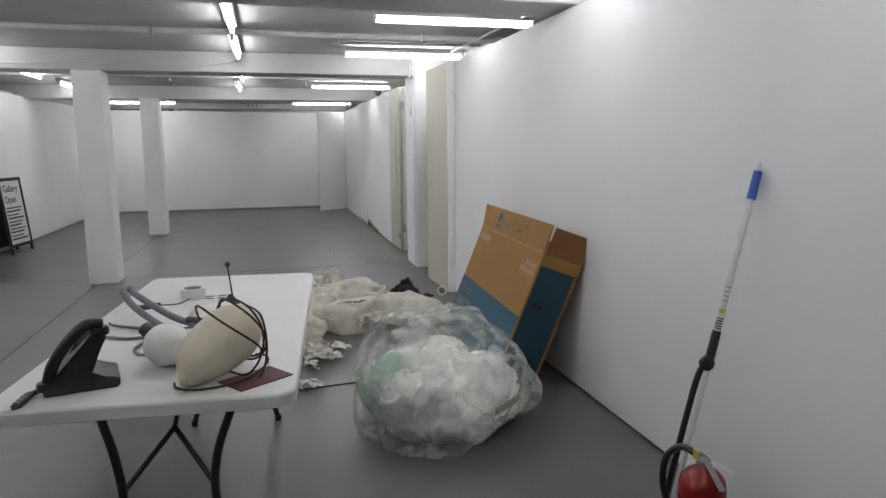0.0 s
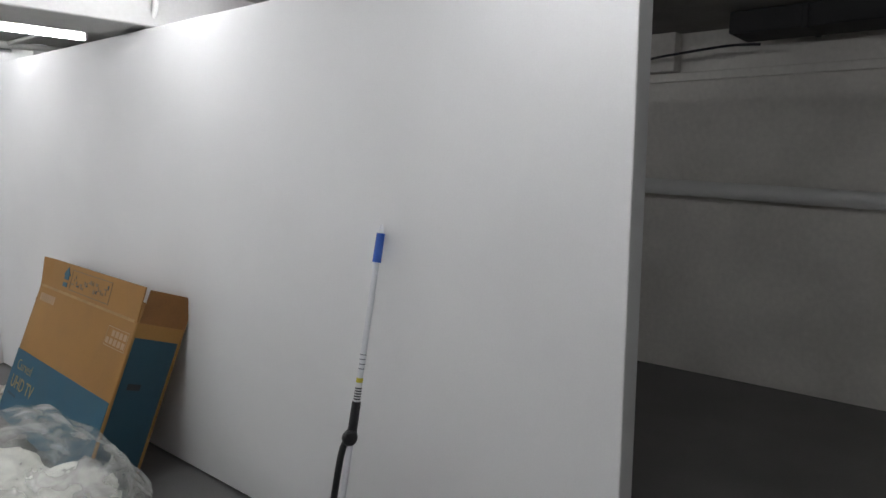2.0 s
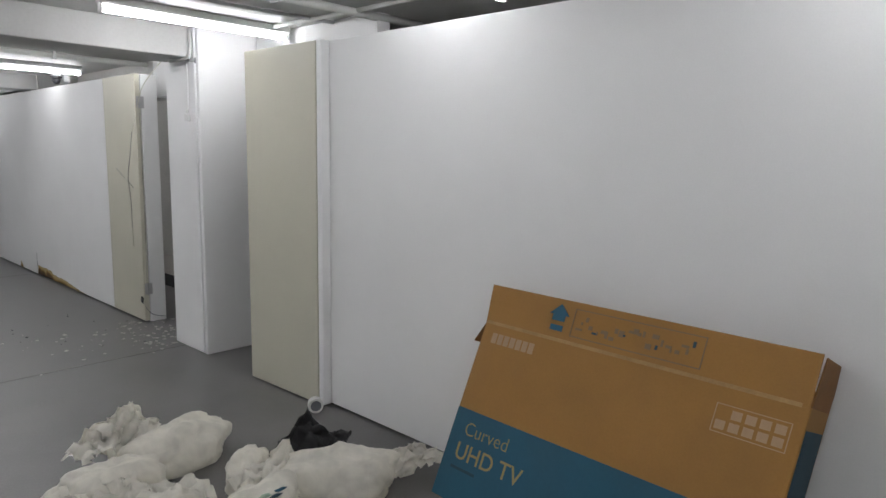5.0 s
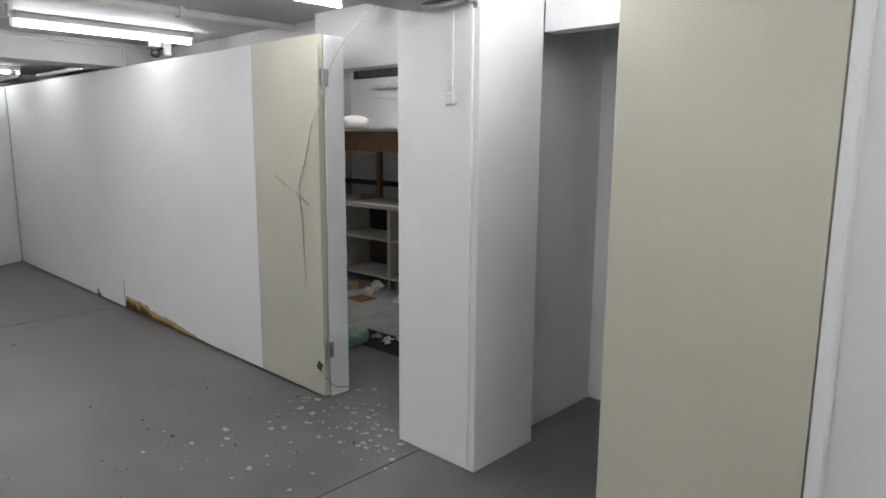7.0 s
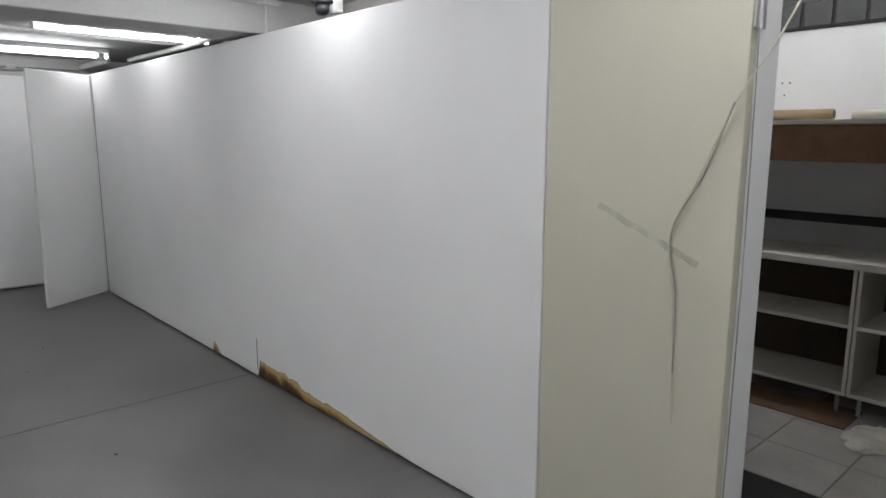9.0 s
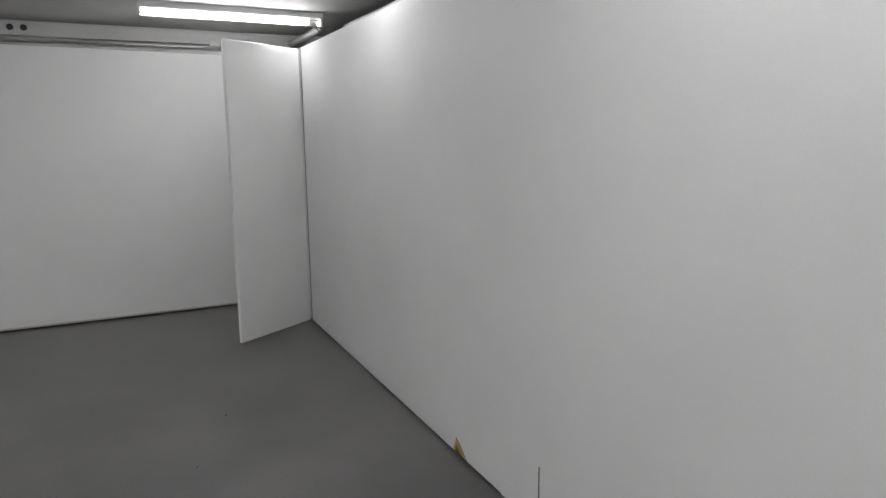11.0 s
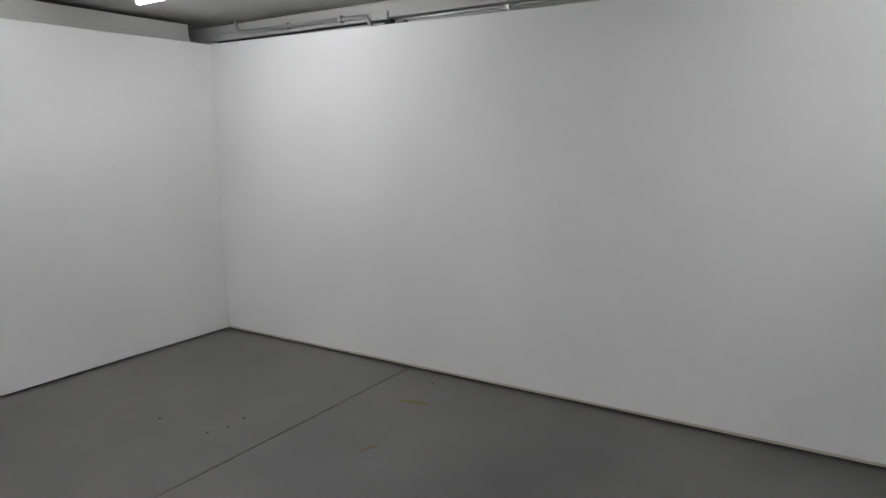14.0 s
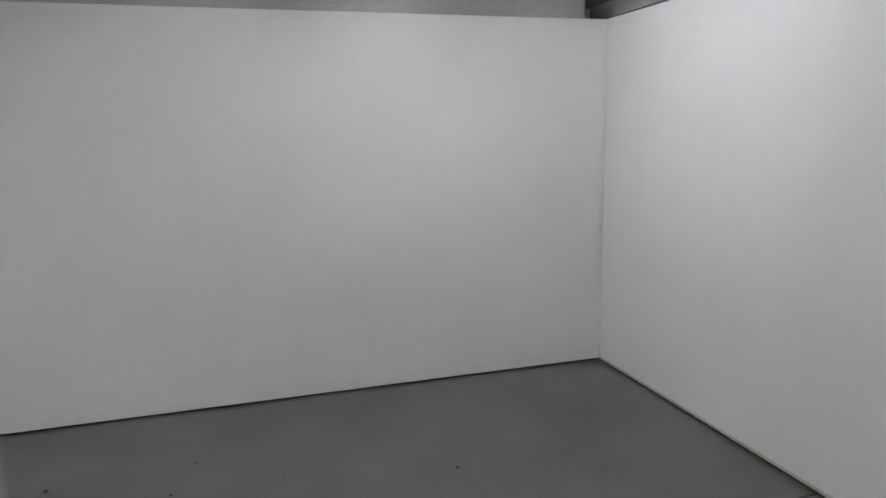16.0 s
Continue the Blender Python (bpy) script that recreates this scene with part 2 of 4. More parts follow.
def hose(points, r, seg=8, steps=8):
    """A bent tube through points, as one mesh."""
    pts = [Vector(p) for p in points]
    path = []
    for i in range(len(pts) - 1):
        p0, p1, p2, p3 = pts[max(i - 1, 0)], pts[i], pts[i + 1], pts[min(i + 2, len(pts) - 1)]
        for k in range(steps):
            t = k / steps
            path.append(0.5 * ((2 * p1) + (p2 - p0) * t + (2 * p0 - 5 * p1 + 4 * p2 - p3) * t * t + (3 * p1 - p0 - 3 * p2 + p3) * t ** 3))
    path.append(pts[-1])
    bm = bmesh.new()
    rings = []
    up = Vector((0.13, 0.31, 0.94)).normalized()
    for i, p in enumerate(path):
        d = (path[min(i + 1, len(path) - 1)] - path[max(i - 1, 0)]).normalized()
        s = d.cross(up)
        if s.length < 1e-3:
            s = d.cross(Vector((1, 0, 0)))
        s.normalize()
        u = s.cross(d).normalized()
        up = u
        rings.append([bm.verts.new(p + (s * math.cos(a) + u * math.sin(a)) * r) for a in [2 * math.pi * k / seg for k in range(seg)]])
    for a, b in zip(rings, rings[1:]):
        for k in range(seg):
            bm.faces.new((a[k], a[(k + 1) % seg], b[(k + 1) % seg], b[k]))
    bm.faces.new(rings[0][::-1])
    bm.faces.new(rings[-1])
    return bm


def lathe(profile, at=(0, 0, 0), seg=24):
    """A turned body from (radius, height) pairs about the z axis."""
    bm = bmesh.new()
    rings = []
    for r, z in profile:
        rings.append([bm.verts.new((at[0] + r * math.cos(a), at[1] + r * math.sin(a), at[2] + z)) for a in [2 * math.pi * k / seg for k in range(seg)]])
    for a, b in zip(rings, rings[1:]):
        for k in range(seg):
            bm.faces.new((a[k], a[(k + 1) % seg], b[(k + 1) % seg], b[k]))
    bm.faces.new(rings[0][::-1])
    bm.faces.new(rings[-1])
    return bm


def ridged(p, octaves=5):
    s, a = 0.0, 0.5
    for _ in range(octaves):
        s += a * (1 - 2 * abs(noise.noise(p)))
        p = p * 2.1 + Vector((3.1, 1.7, 9.2))
        a *= 0.52
    return s


def crumple(at, size, seed, amp=0.25, freq=3.0, sub=5, floor=0.0, turn=0.0, octaves=5):
    """A crumpled soft heap that lies on the floor: folds and sharp creases over a lump."""
    bm = bmesh.new()
    bmesh.ops.create_icosphere(bm, subdivisions=sub, radius=1)
    off = Vector((seed * 7.3, seed * 3.1, seed * 1.7))
    rot = Matrix.Rotation(radians(turn), 3, "Z")
    for v in bm.verts:
        d = v.co.normalized()
        lump = noise.noise(d * 1.3 + off) * 0.35
        q = d * freq + off
        q = q + Vector((noise.noise(q * 0.8), noise.noise(q * 0.8 + Vector((5, 1, 2))), noise.noise(q * 0.8 + Vector((2, 7, 1))))) * 0.7
        q.z *= 0.6
        folds = ridged(q, octaves) * amp + abs(noise.noise(q * 2.7)) * amp * 0.35
        r = 1 + lump + folds
        c = Vector((d.x * size[0], d.y * size[1], d.z * size[2])) * r
        c = rot @ c
        z = c.z + size[2] * 0.75
        c.z = max(z, 0.004 + 0.006 * abs(noise.noise(d * 9 + off)))
        v.co = c + Vector((at[0], at[1], floor))
    return bm


def sheet(at, size, seed, lift=0.1, turn=0.0, res=46, freq=3.5):
    """A loose sheet of film thrown on the floor, with an uneven outline and standing folds."""
    bm = bmesh.new()
    off = Vector((seed * 5.7, seed * 2.3, seed))
    rot = Matrix.Rotation(radians(turn), 3, "Z")
    grid = {}
    for i in range(res + 1):
        for j in range(res + 1):
            u, w = i / res * 2 - 1, j / res * 2 - 1
            a = math.atan2(w, u)
            if max(abs(u), abs(w)) > 0.72 + 0.28 * noise.noise(Vector((math.cos(a) * 2.2, math.sin(a) * 2.2, seed))):
                continue
            p = Vector((u * freq, w * freq, 0)) + off
            z = lift * max(0.0, 0.55 * ridged(p) + 0.45 + 0.6 * noise.noise(p * 0.5)) * (1.05 - 0.55 * max(abs(u), abs(w)))
            q = rot @ Vector((u * size[0] + 0.05 * noise.noise(p * 2), w * size[1] + 0.05 * noise.noise(p * 2 + off), 0))
            grid[i, j] = bm.verts.new((at[0] + q.x, at[1] + q.y, at[2] + 0.006 + z))
    for i in range(res):
        for j in range(res):
            k = [(i, j), (i + 1, j), (i + 1, j + 1), (i, j + 1)]
            if all(c in grid for c in k):
                bm.faces.new([grid[c] for c in k])
    loose = [v for v in bm.verts if not v.link_faces]
    bmesh.ops.delete(bm, geom=loose, context="VERTS")
    return bm


def text_mesh(body, size, m, bold=0.0):
    cu = bpy.data.curves.new("text", "FONT")
    cu.body, cu.size, cu.offset, cu.extrude = body, size, bold, 0.0006
    tmp = bpy.data.objects.new("text", cu)
    scene.collection.objects.link(tmp)
    bpy.context.view_layer.update()
    me = bpy.data.meshes.new_from_object(tmp.evaluated_get(bpy.context.evaluated_depsgraph_get()))
    bpy.data.objects.remove(tmp)
    bm = bmesh.new()
    bm.from_mesh(me)
    bmesh.ops.transform(bm, matrix=m, verts=bm.verts)
    bpy.data.meshes.remove(me)
    return bm


def structure(name, bm, material, label, category):
    return tagged(mesh_ob(name, bm, material), label, category, kind="structure")


# ---------- setting ----------
H = 2.196          # height of the white partition walls
TOP = 2.43         # underside of the ceiling
GAP = 0.013        # shadow gap under the partitions

floor = structure("floor", boxm((-6.6, -3.2, -0.2), (3.4, 16.6, -0.006)), M_JOINT, "grey painted concrete floor with open joints", "floor")


def wall(name, a, b, material=M_WALL, label="smooth white painted partition wall", bevel=0.003):
    return structure(name, boxm(a, b, bevel), material, label, "wall")


wall("wall_east_near", (0, 0.998, GAP), (0.09, 6.01, H))
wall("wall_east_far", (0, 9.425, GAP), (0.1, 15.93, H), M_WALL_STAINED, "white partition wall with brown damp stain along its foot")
wall("wall_east_far_back", (0.05, 8.84, GAP), (0.13, 9.42, H))
wn = wall("wall_north", (-5.35, 15.95, GAP), (0.1, 16.05, H))
ww = wall("wall_west", (-5.45, 2.0, GAP), (-5.354, 16.05, H))
# both rise a little towards their common corner
for v in wn.data.vertices:
    if v.co.z > 1:
        v.co.z += 0.06 * max(0.0, -v.co.x) / 5.35
for v in ww.data.vertices:
    if v.co.z > 1:
        v.co.z += 0.06 * (v.co.y - 2.0) / 14.0
wall("wall_south", (-6.6, -3.2, 0), (3.3, -3.05, TOP), M_CONCRETE, "plain rough white masonry wall")
wall("wall_west_outer", (-6.1, -3.05, 0), (-5.95, 16.6, TOP + 0.2), M_CONCRETE, "rough white masonry wall behind the partition")
wall("wall_north_outer", (-5.95, 16.16, 0), (3.4, 16.3, TOP + 0.2), M_CEIL, "painted concrete upper wall behind the partition")
wall("wall_store_back", (3.13, 7.6, 0), (3.3, 16.16, 2.72), M_WALL, "white painted back wall of the store room")
wall("wall_side_room", (3.13, -3.05, 0), (3.3, 7.596, 2.72), M_SIDE, "rough painted masonry wall of the unlit side room")
wall("wall_side_room_low", (0.1, 5.6, 0), (0.997, 5.7, 2.15), M_SIDE, "low painted wall closing the side room")
wall("wall_side_room_end", (1.0, 5.6, 0), (3.13, 5.7, 2.15), M_SIDE, "plain painted wall closing the side room")
wall("wall_passage", (0.425, 7.535, 0), (1.18, 7.66, TOP), M_WALL, "white painted wall inside the passage")
wall("wall_passage_stub", (1.18, 7.38, 0), (1.3, 7.66, TOP), M_WALL, "white painted stub wall inside the passage")
wall("wall_passage_back", (1.3, 7.52, 0), (3.13, 7.66, TOP), M_SIDE, "plain painted wall inside the passage")
wall("wall_store_pier", (0.80, 7.935, 0.19), (0.98, 8.36, TOP), M_CONCRETE, "grey painted pier beside the store opening")
structure("baseboard_pier", boxm((0.79, 7.93, 0), (0.99, 8.37, 0.19), 0.004), M_MATTE_BLACK, "black base of the pier", "baseboard")
wall("wall_store_end", (0.14, 12.3, 0), (3.13, 12.4, 2.6), M_CONCRETE, "plain painted wall closing the store room")
wall("lintel_passage", (0.415, 6.01, 2.125), (0.52, 7.42, TOP), M_WALL, "white painted lintel over the passage")
wall("lintel_store", (0.425, 7.962, 2.05), (0.56, 9.3, 2.6), M_WALL, "white painted lintel over the store opening")
wall("wall_store_upper", (0.56, 9.3, 2.05), (0.68, 12.3, 2.6), M_CONCRETE, "grey painted upper wall above the partition")
wall("lintel_store_inner", (0.80, 7.935, 2.16), (0.98, 12.3, 2.6), M_CONCRETE, "grey downstand beam in the store room")

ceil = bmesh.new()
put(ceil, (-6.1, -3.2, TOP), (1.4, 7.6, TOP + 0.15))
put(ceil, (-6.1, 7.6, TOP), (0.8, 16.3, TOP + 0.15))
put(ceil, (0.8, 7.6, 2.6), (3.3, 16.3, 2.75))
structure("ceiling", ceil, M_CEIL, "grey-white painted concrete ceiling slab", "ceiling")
# rest of the ceiling slab, its dimness put into the colour
structure("ceiling_side_room", boxm((1.4, -3.2, TOP), (3.3, 7.6, TOP + 0.15)), M_SIDE_CEIL, "slab over the side room, coloured dark for its lack of light", "ceiling")
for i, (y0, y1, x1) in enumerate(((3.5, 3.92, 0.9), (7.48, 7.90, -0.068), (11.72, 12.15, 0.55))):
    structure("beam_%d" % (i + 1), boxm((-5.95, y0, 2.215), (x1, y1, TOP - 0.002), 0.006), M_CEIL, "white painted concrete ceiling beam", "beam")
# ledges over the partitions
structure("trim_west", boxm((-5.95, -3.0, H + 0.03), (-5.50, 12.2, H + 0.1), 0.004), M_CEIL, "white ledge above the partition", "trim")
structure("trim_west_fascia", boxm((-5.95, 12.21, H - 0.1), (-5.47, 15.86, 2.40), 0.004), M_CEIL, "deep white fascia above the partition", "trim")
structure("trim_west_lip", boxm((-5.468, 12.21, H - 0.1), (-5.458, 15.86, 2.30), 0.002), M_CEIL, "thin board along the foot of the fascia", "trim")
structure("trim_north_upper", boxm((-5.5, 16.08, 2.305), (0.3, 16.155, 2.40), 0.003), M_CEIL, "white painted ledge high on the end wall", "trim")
# solid black strip in place of the shade inside the slot
structure("trim_north_slot_shade", boxm((-5.44, 16.10, 2.2), (-3.73, 16.15, 2.30)), M_MATTE_BLACK, "black strip for the shade in the slot over the end partition", "trim")
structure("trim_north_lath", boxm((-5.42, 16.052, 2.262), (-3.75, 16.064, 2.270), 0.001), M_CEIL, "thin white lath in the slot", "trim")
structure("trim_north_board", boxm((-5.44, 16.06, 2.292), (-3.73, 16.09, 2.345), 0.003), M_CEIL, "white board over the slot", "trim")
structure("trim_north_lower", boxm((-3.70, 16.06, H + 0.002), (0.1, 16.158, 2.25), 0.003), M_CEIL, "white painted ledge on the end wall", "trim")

# columns
for name, a, b in (("column_1", (-3.6, 7.475), (-3.315, 7.775)), ("column_2", (-3.672, 11.61), (-3.387, 11.91))):
    structure(name, boxm((*a, 0), (*b, 2.218), 0.012, seg=2), M_WALL, "square white painted concrete column", "column")
structure("column_3", boxm((-0.060, 7.425, 0), (0.42, 7.957, TOP), 0.008, seg=2), M_WALL, "wide white painted column between the openings", "column")
structure("trim_column", boxm((-0.078, 7.455, 0.02), (-0.060, 7.487, TOP), 0.004), M_WALL, "white cable trunking up the column", "trim")
structure("door_frame", boxm((-0.066, 5.95, GAP), (-0.002, 5.994, H), 0.004), M_WALL, "white door jamb", "door frame")


def hinge(parent, at):
    h = part("hinge", rodm((at[0] + 0.008, at[1] - 0.007, at[2] - 0.052), (at[0] + 0.008, at[1] - 0.007, at[2] + 0.052), 0.008), M_METAL, parent, "steel butt hinge")
    part("hinge_leaf", boxm((at[0] - 0.016, at[1] - 0.004, at[2] - 0.05), (at[0] + 0.05, at[1] + 0.002, at[2] + 0.05), 0.001), M_METAL, h)
    return h


# beige door standing nearly shut in the passage opening
d1 = tagged(mesh_ob("door_1", boxm((-0.02, 0.0, 0.012), (0.02, 0.74, H - 0.004), 0.002), M_BEIGE), "beige painted flush door with no handle", "door", kind="structure")
d1.matrix_world = pose(-0.048, 6.0, 0, 0, 0, 1.5)
# beige door folded back flush with the far partition
d2 = tagged(mesh_ob("door_2", boxm((0.0, 8.705, 0.012), (0.044, 9.42, H), 0.002), M_BEIGE), "beige flush door folded back against the wall", "door", kind="structure")
hinge(d2, (0.022, 8.70, 1.955))
hinge(d2, (0.022, 8.70, 0.305))
part("latch_tab", boxm((-0.010, -0.022, -0.026), (0.0, 0.022, 0.026), 0.003, pose(-0.001, 8.742, 0.205, 28, 0, 0)), M_DARK, d2, "small black plastic tab")
structure("door_post", boxm((0.05, 8.70, 0.0), (0.19, 8.84, H), 0.003), M_WALL, "white painted post at the end of the partition", "door post")


def fin_panel():
    a, b = Vector((0, 15.14, 0)), Vector((-0.63, 14.745, 0))
    d = b - a
    m = Matrix.Translation(a) @ Matrix.Rotation(math.atan2(d.y, d.x), 4, "Z")
    ob = mesh_ob("wing_panel", boxm((0.016, -0.028, GAP), (d.length, 0.0, 2.185), 0.003), M_WALL)
    ob.matrix_world = m
    return tagged(ob, "narrow white panel standing at an angle from the wall", "partition panel", kind="structure")


fin_panel()
structure("trim_corner", boxm((-0.004, 15.118, GAP), (-0.0005, 15.127, H - 0.01)), M_GREY_TUBE, "dark open joint between wing panel and wall", "joint")
wall("wall_north_low_strip", (-5.34, 15.945, 0.015), (-0.3, 15.9485, 0.030), M_BEIGE, "cream strip along the foot of the end wall", 0.001)


# ---------- fluorescent battens, some of them added as fill ---
def batten(at, turn=0.0, length=1.27, top=TOP):
    """A ceiling batten with one bare tube, along its own x axis from 0 to length."""
    root = thing("ceiling_light", "white ceiling batten with one lit fluorescent tube, seen or added as fill", "ceiling light", "fluorescent battens", pose(*at, 0, 0, turn))
    part("batten_body", boxm((0.0, -0.043, 0.030), (length, 0.043, top - at[2]), 0.008), M_WHITE_METAL, root)
    tube = part("tube", rodm((0.022, 0, 0), (length - 0.022, 0, 0), 0.016, seg=14), M_TUBE, root, "glowing white tube", smooth=False)
    for x in (0.0, length - 0.02):
        holder = part("lamp_holder", boxm((x, -0.017, -0.018), (x + 0.02, 0.017, 0.04), 0.004), M_WHITE_METAL, root)
    return root


LZ = 2.352
# the last, at (-3.5, 12.75), is a fill batten added to even the light
for x, y in ((-0.86, 3.02), (-0.9, 4.97), (-0.9, 6.93), (-1.16, 8.6), (-1.0, 10.75), (-0.84, 13.3), (-1.14, 14.95), (-4.80, 14.0), (-4.80, 15.0), (-0.9, 1.05), (-3.5, 12.75)):
    batten((x, y, LZ))
# row x=-4.4, (-4.56, 8.6) and (-3.4, -1.0): fill battens added against wall scallops
for x, y in ((-1.94, 4.42), (-1.96, 6.07), (-2.0, 8.55), (-2.1, 10.3), (-4.56, 10.7), (-4.4, 4.6), (-4.4, 0.8), (-1.94, 2.0), (-1.94, -0.6), (-4.4, 2.7), (-4.4, 6.3), (-4.56, 8.6), (-3.4, -1.0)):
    batten((x, y, LZ), 90)
for y in (8.75, 10.35):
    batten((2.3, y, 2.5), 90, 1.27, 2.602)

# ---------- pipes, cables and fittings overhead ----------


def pipe(name, pts, r, material, label, category="pipe", clips=()):
    root = thing(name, label, category)
    part("run", hose(pts, r, 10, 5), material, root, smooth=True)
    for c in clips:
        part("clip", boxm((c[0] - 0.012, c[1] - r * 1.5, c[2] - r * 1.4), (c[0] + 0.012, c[1] + r * 1.5, c[2] + r * 1.8), 0.002), M_METAL, root)
    return root


pipe("ceiling_pipe", [(-5.9, 6.04, 2.40), (-3, 6.04, 2.40), (0.8, 6.02, 2.40)], 0.026, M_PIPE, "white painted sprinkler pipe under the ceiling", clips=((-2.6, 6.04, 2.4), (-0.3, 6.03, 2.4)))
pipe("ceiling_pipe", [(-5.9, 9.75, 2.40), (-3, 9.75, 2.40), (0.9, 9.75, 2.40)], 0.026, M_PIPE, "white painted sprinkler pipe under the ceiling", clips=((-2.6, 9.75, 2.4), (-0.3, 9.75, 2.4)))
pipe("ceiling_pipe", [(-5.9, 13.9, 2.40), (-3, 13.9, 2.40), (0.6, 13.9, 2.40)], 0.022, M_PIPE, "white painted sprinkler pipe under the ceiling")
pipe("ceiling_conduit", [(-1.1, 6.5, 2.415), (-0.3, 6.5, 2.415), (0.5, 6.45, 2.415)], 0.012, M_METAL, "thin conduit under the ceiling")
pipe("ceiling_conduit", [(0.25, 4.3, 2.41), (0.25, 6.0, 2.41), (0.22, 7.3, 2.41)], 0.014, M_PIPE, "thin painted conduit under the ceiling")
pipe("ceiling_conduit", [(0.05, 3.48, 2.43), (0.05, 3.48, 2.30), (0.06, 3.6, 2.205), (0.1, 3.75, 2.20), (0.11, 3.93, 2.21), (0.12, 3.96, 2.3)], 0.014, M_PIPE, "painted conduit bent round the beam")
pipe("ceiling_conduit", [(-0.10, 7.46, 2.42), (-0.10, 7.465, 2.26), (-0.12, 7.5, 2.205), (-0.14, 7.7, 2.202)], 0.013, M_PIPE, "painted conduit bent round the beam")
pipe("drooping_cable", [(-5.3, 7.465, 2.29), (-4.2, 7.465, 2.27), (-3.2, 7.465, 2.28), (-2.9, 7.465, 2.30), (-2.4, 7.465, 2.275), (-1.96, 7.45, 2.33)], 0.006, M_PIPE, "grey cable slung along the beam", "cable")
pipe("ceiling_conduit", [(-5.15, 16.035, 2.42), (-5.12, 16.035, 2.35), (-5.0, 16.035, 2.33), (-4.4, 16.035, 2.325), (-3.95, 16.035, 2.32), (-3.88, 16.035, 2.31), (-3.84, 16.035, 2.25)], 0.014, M_METAL, "grey conduit along the end wall", clips=((-4.6, 16.035, 2.327), (-4.1, 16.035, 2.321)))
pipe("ceiling_conduit", [(-3.6, 16.04, 2.272), (-2.5, 16.04, 2.272), (-0.3, 16.04, 2.272)], 0.010, M_METAL, "thin grey conduit along the end wall", clips=((-2.84, 16.04, 2.262), (-1.9, 16.04, 2.272), (-1.2, 16.04, 2.272)))
pipe("ceiling_pipe", [(0.02, 14.93, 2.36), (0.14, 15.05, 2.34), (0.16, 15.5, 2.34), (0.16, 16.05, 2.34)], 0.03, M_PIPE, "cream pipe elbow above the partition")
pipe("ceiling_pipe", [(0.2, 12.25, 2.33), (0.3, 13.4, 2.33), (0.3, 14.9, 2.33)], 0.024, M_PIPE, "painted pipe above the partition")
pipe("ceiling_conduit", [(0.10, 11.705, 2.405), (0.05, 11.70, 2.39), (-2.0, 11.70, 2.39)], 0.008, M_PIPE, "thin painted conduit on the beam")
pipe("ceiling_conduit", [(0.10, 11.705, 2.41), (0.10, 11.705, 2.3), (0.10, 11.705, 2.22)], 0.008, M_PIPE, "thin painted conduit on the beam")
for x in (-2.0, -2.09, -1.91):
    tagged(mesh_ob("wall_socket_hole", lathe([(0.022, 0), (0.024, 0.004), (0.018, 0.008)], seg=14), M_DARK), "small round black outlet on the upper wall", "outlet", "three round outlets").matrix_world = pose(x, 16.079, 2.365, 90, 0, 0)
tagged(mesh_ob("junction_box", boxm((-0.55, 16.06, 2.255), (-0.46, 16.079, 2.325), 0.006), M_PIPE), "small cream junction box on the end wall", "junction box")
tagged(mesh_ob("wall_bracket", boxm((-3.62, 16.02, H), (-3.56, 16.06, 2.27), 0.004), M_GREY_TUBE), "grey metal bracket above the partition", "bracket")


def sprinkler(at):
    root = thing("sprinkler", "chrome ceiling sprinkler head in a wire guard", "sprinkler", "sprinkler heads", pose(*at))
    part("stem", rodm((0, 0, -0.07), (0, 0, 0), 0.012), M_METAL, root)
    part("deflector", rodm((0, 0, -0.082), (0, 0, -0.076), 0.024), M_METAL, root)
    part("bulb", rodm((0, 0, -0.074), (0, 0, -0.04), 0.004), M_RED, root, "red glass bulb")
    for k in range(4):
        a = k * math.pi / 2
        part("guard_wire", hose([(0.045 * math.cos(a), 0.045 * math.sin(a), -0.005), (0.05 * math.cos(a), 0.05 * math.sin(a), -0.06), (0.008 * math.cos(a), 0.008 * math.sin(a), -0.1)], 0.002, 5, 4), M_METAL, root)


for p in ((-1.02, 6.32, TOP), (-1.08, 10.5, TOP), (-3.0, 10.2, TOP), (-1.0, 14.2, TOP)):
    sprinkler(p)


def cctv():
    root = thing("security_camera", "white and black dome security camera under the ceiling", "camera", at=pose(0.0, 11.05, 0))
    part("mount", lathe([(0.045, 2.33), (0.05, 2.345), (0.05, TOP)], (0.12, 0.05, 0)), M_WHITE_METAL, root)
    part("collar", lathe([(0.058, 2.315), (0.062, 2.32), (0.062, 2.332), (0.05, 2.336)], (0.12, 0.05, 0)), M_DARK, root)
    part("dome", lathe([(0.008, 2.25), (0.03, 2.256), (0.042, 2.28), (0.044, 2.318)], (0.12, 0.05, 0)), M_DARK, root, "black glass dome", smooth=True)
    part("junction", boxm((0.2, 0.06, 2.28), (0.27, 0.12, TOP - 0.003), 0.01), M_WHITE_METAL, root)


cctv()

# column fittings
sw = thing("cord_switch", "small white pull switch with a cable on the column", "switch")
part("switch_body", boxm((-0.095, 7.545, 1.765), (-0.069, 7.60, 1.82), 0.005), M_WHITE_METAL, sw)
part("switch_neck", boxm((-0.085, 7.56, 1.82), (-0.069, 7.585, 1.85), 0.003), M_WHITE_METAL, sw)
part("switch_cable", hose([(-0.072, 7.572, 1.85), (-0.072, 7.573, 2.1), (-0.072, 7.57, 2.42)], 0.004, 6, 3), M_WALL, sw)
hk = thing("wall_hook", "small grey metal hook on the column", "hook")
part("hook_plate", boxm((-0.074, 7.428, 2.175), (-0.0685, 7.46, 2.215), 0.002), M_METAL, hk)
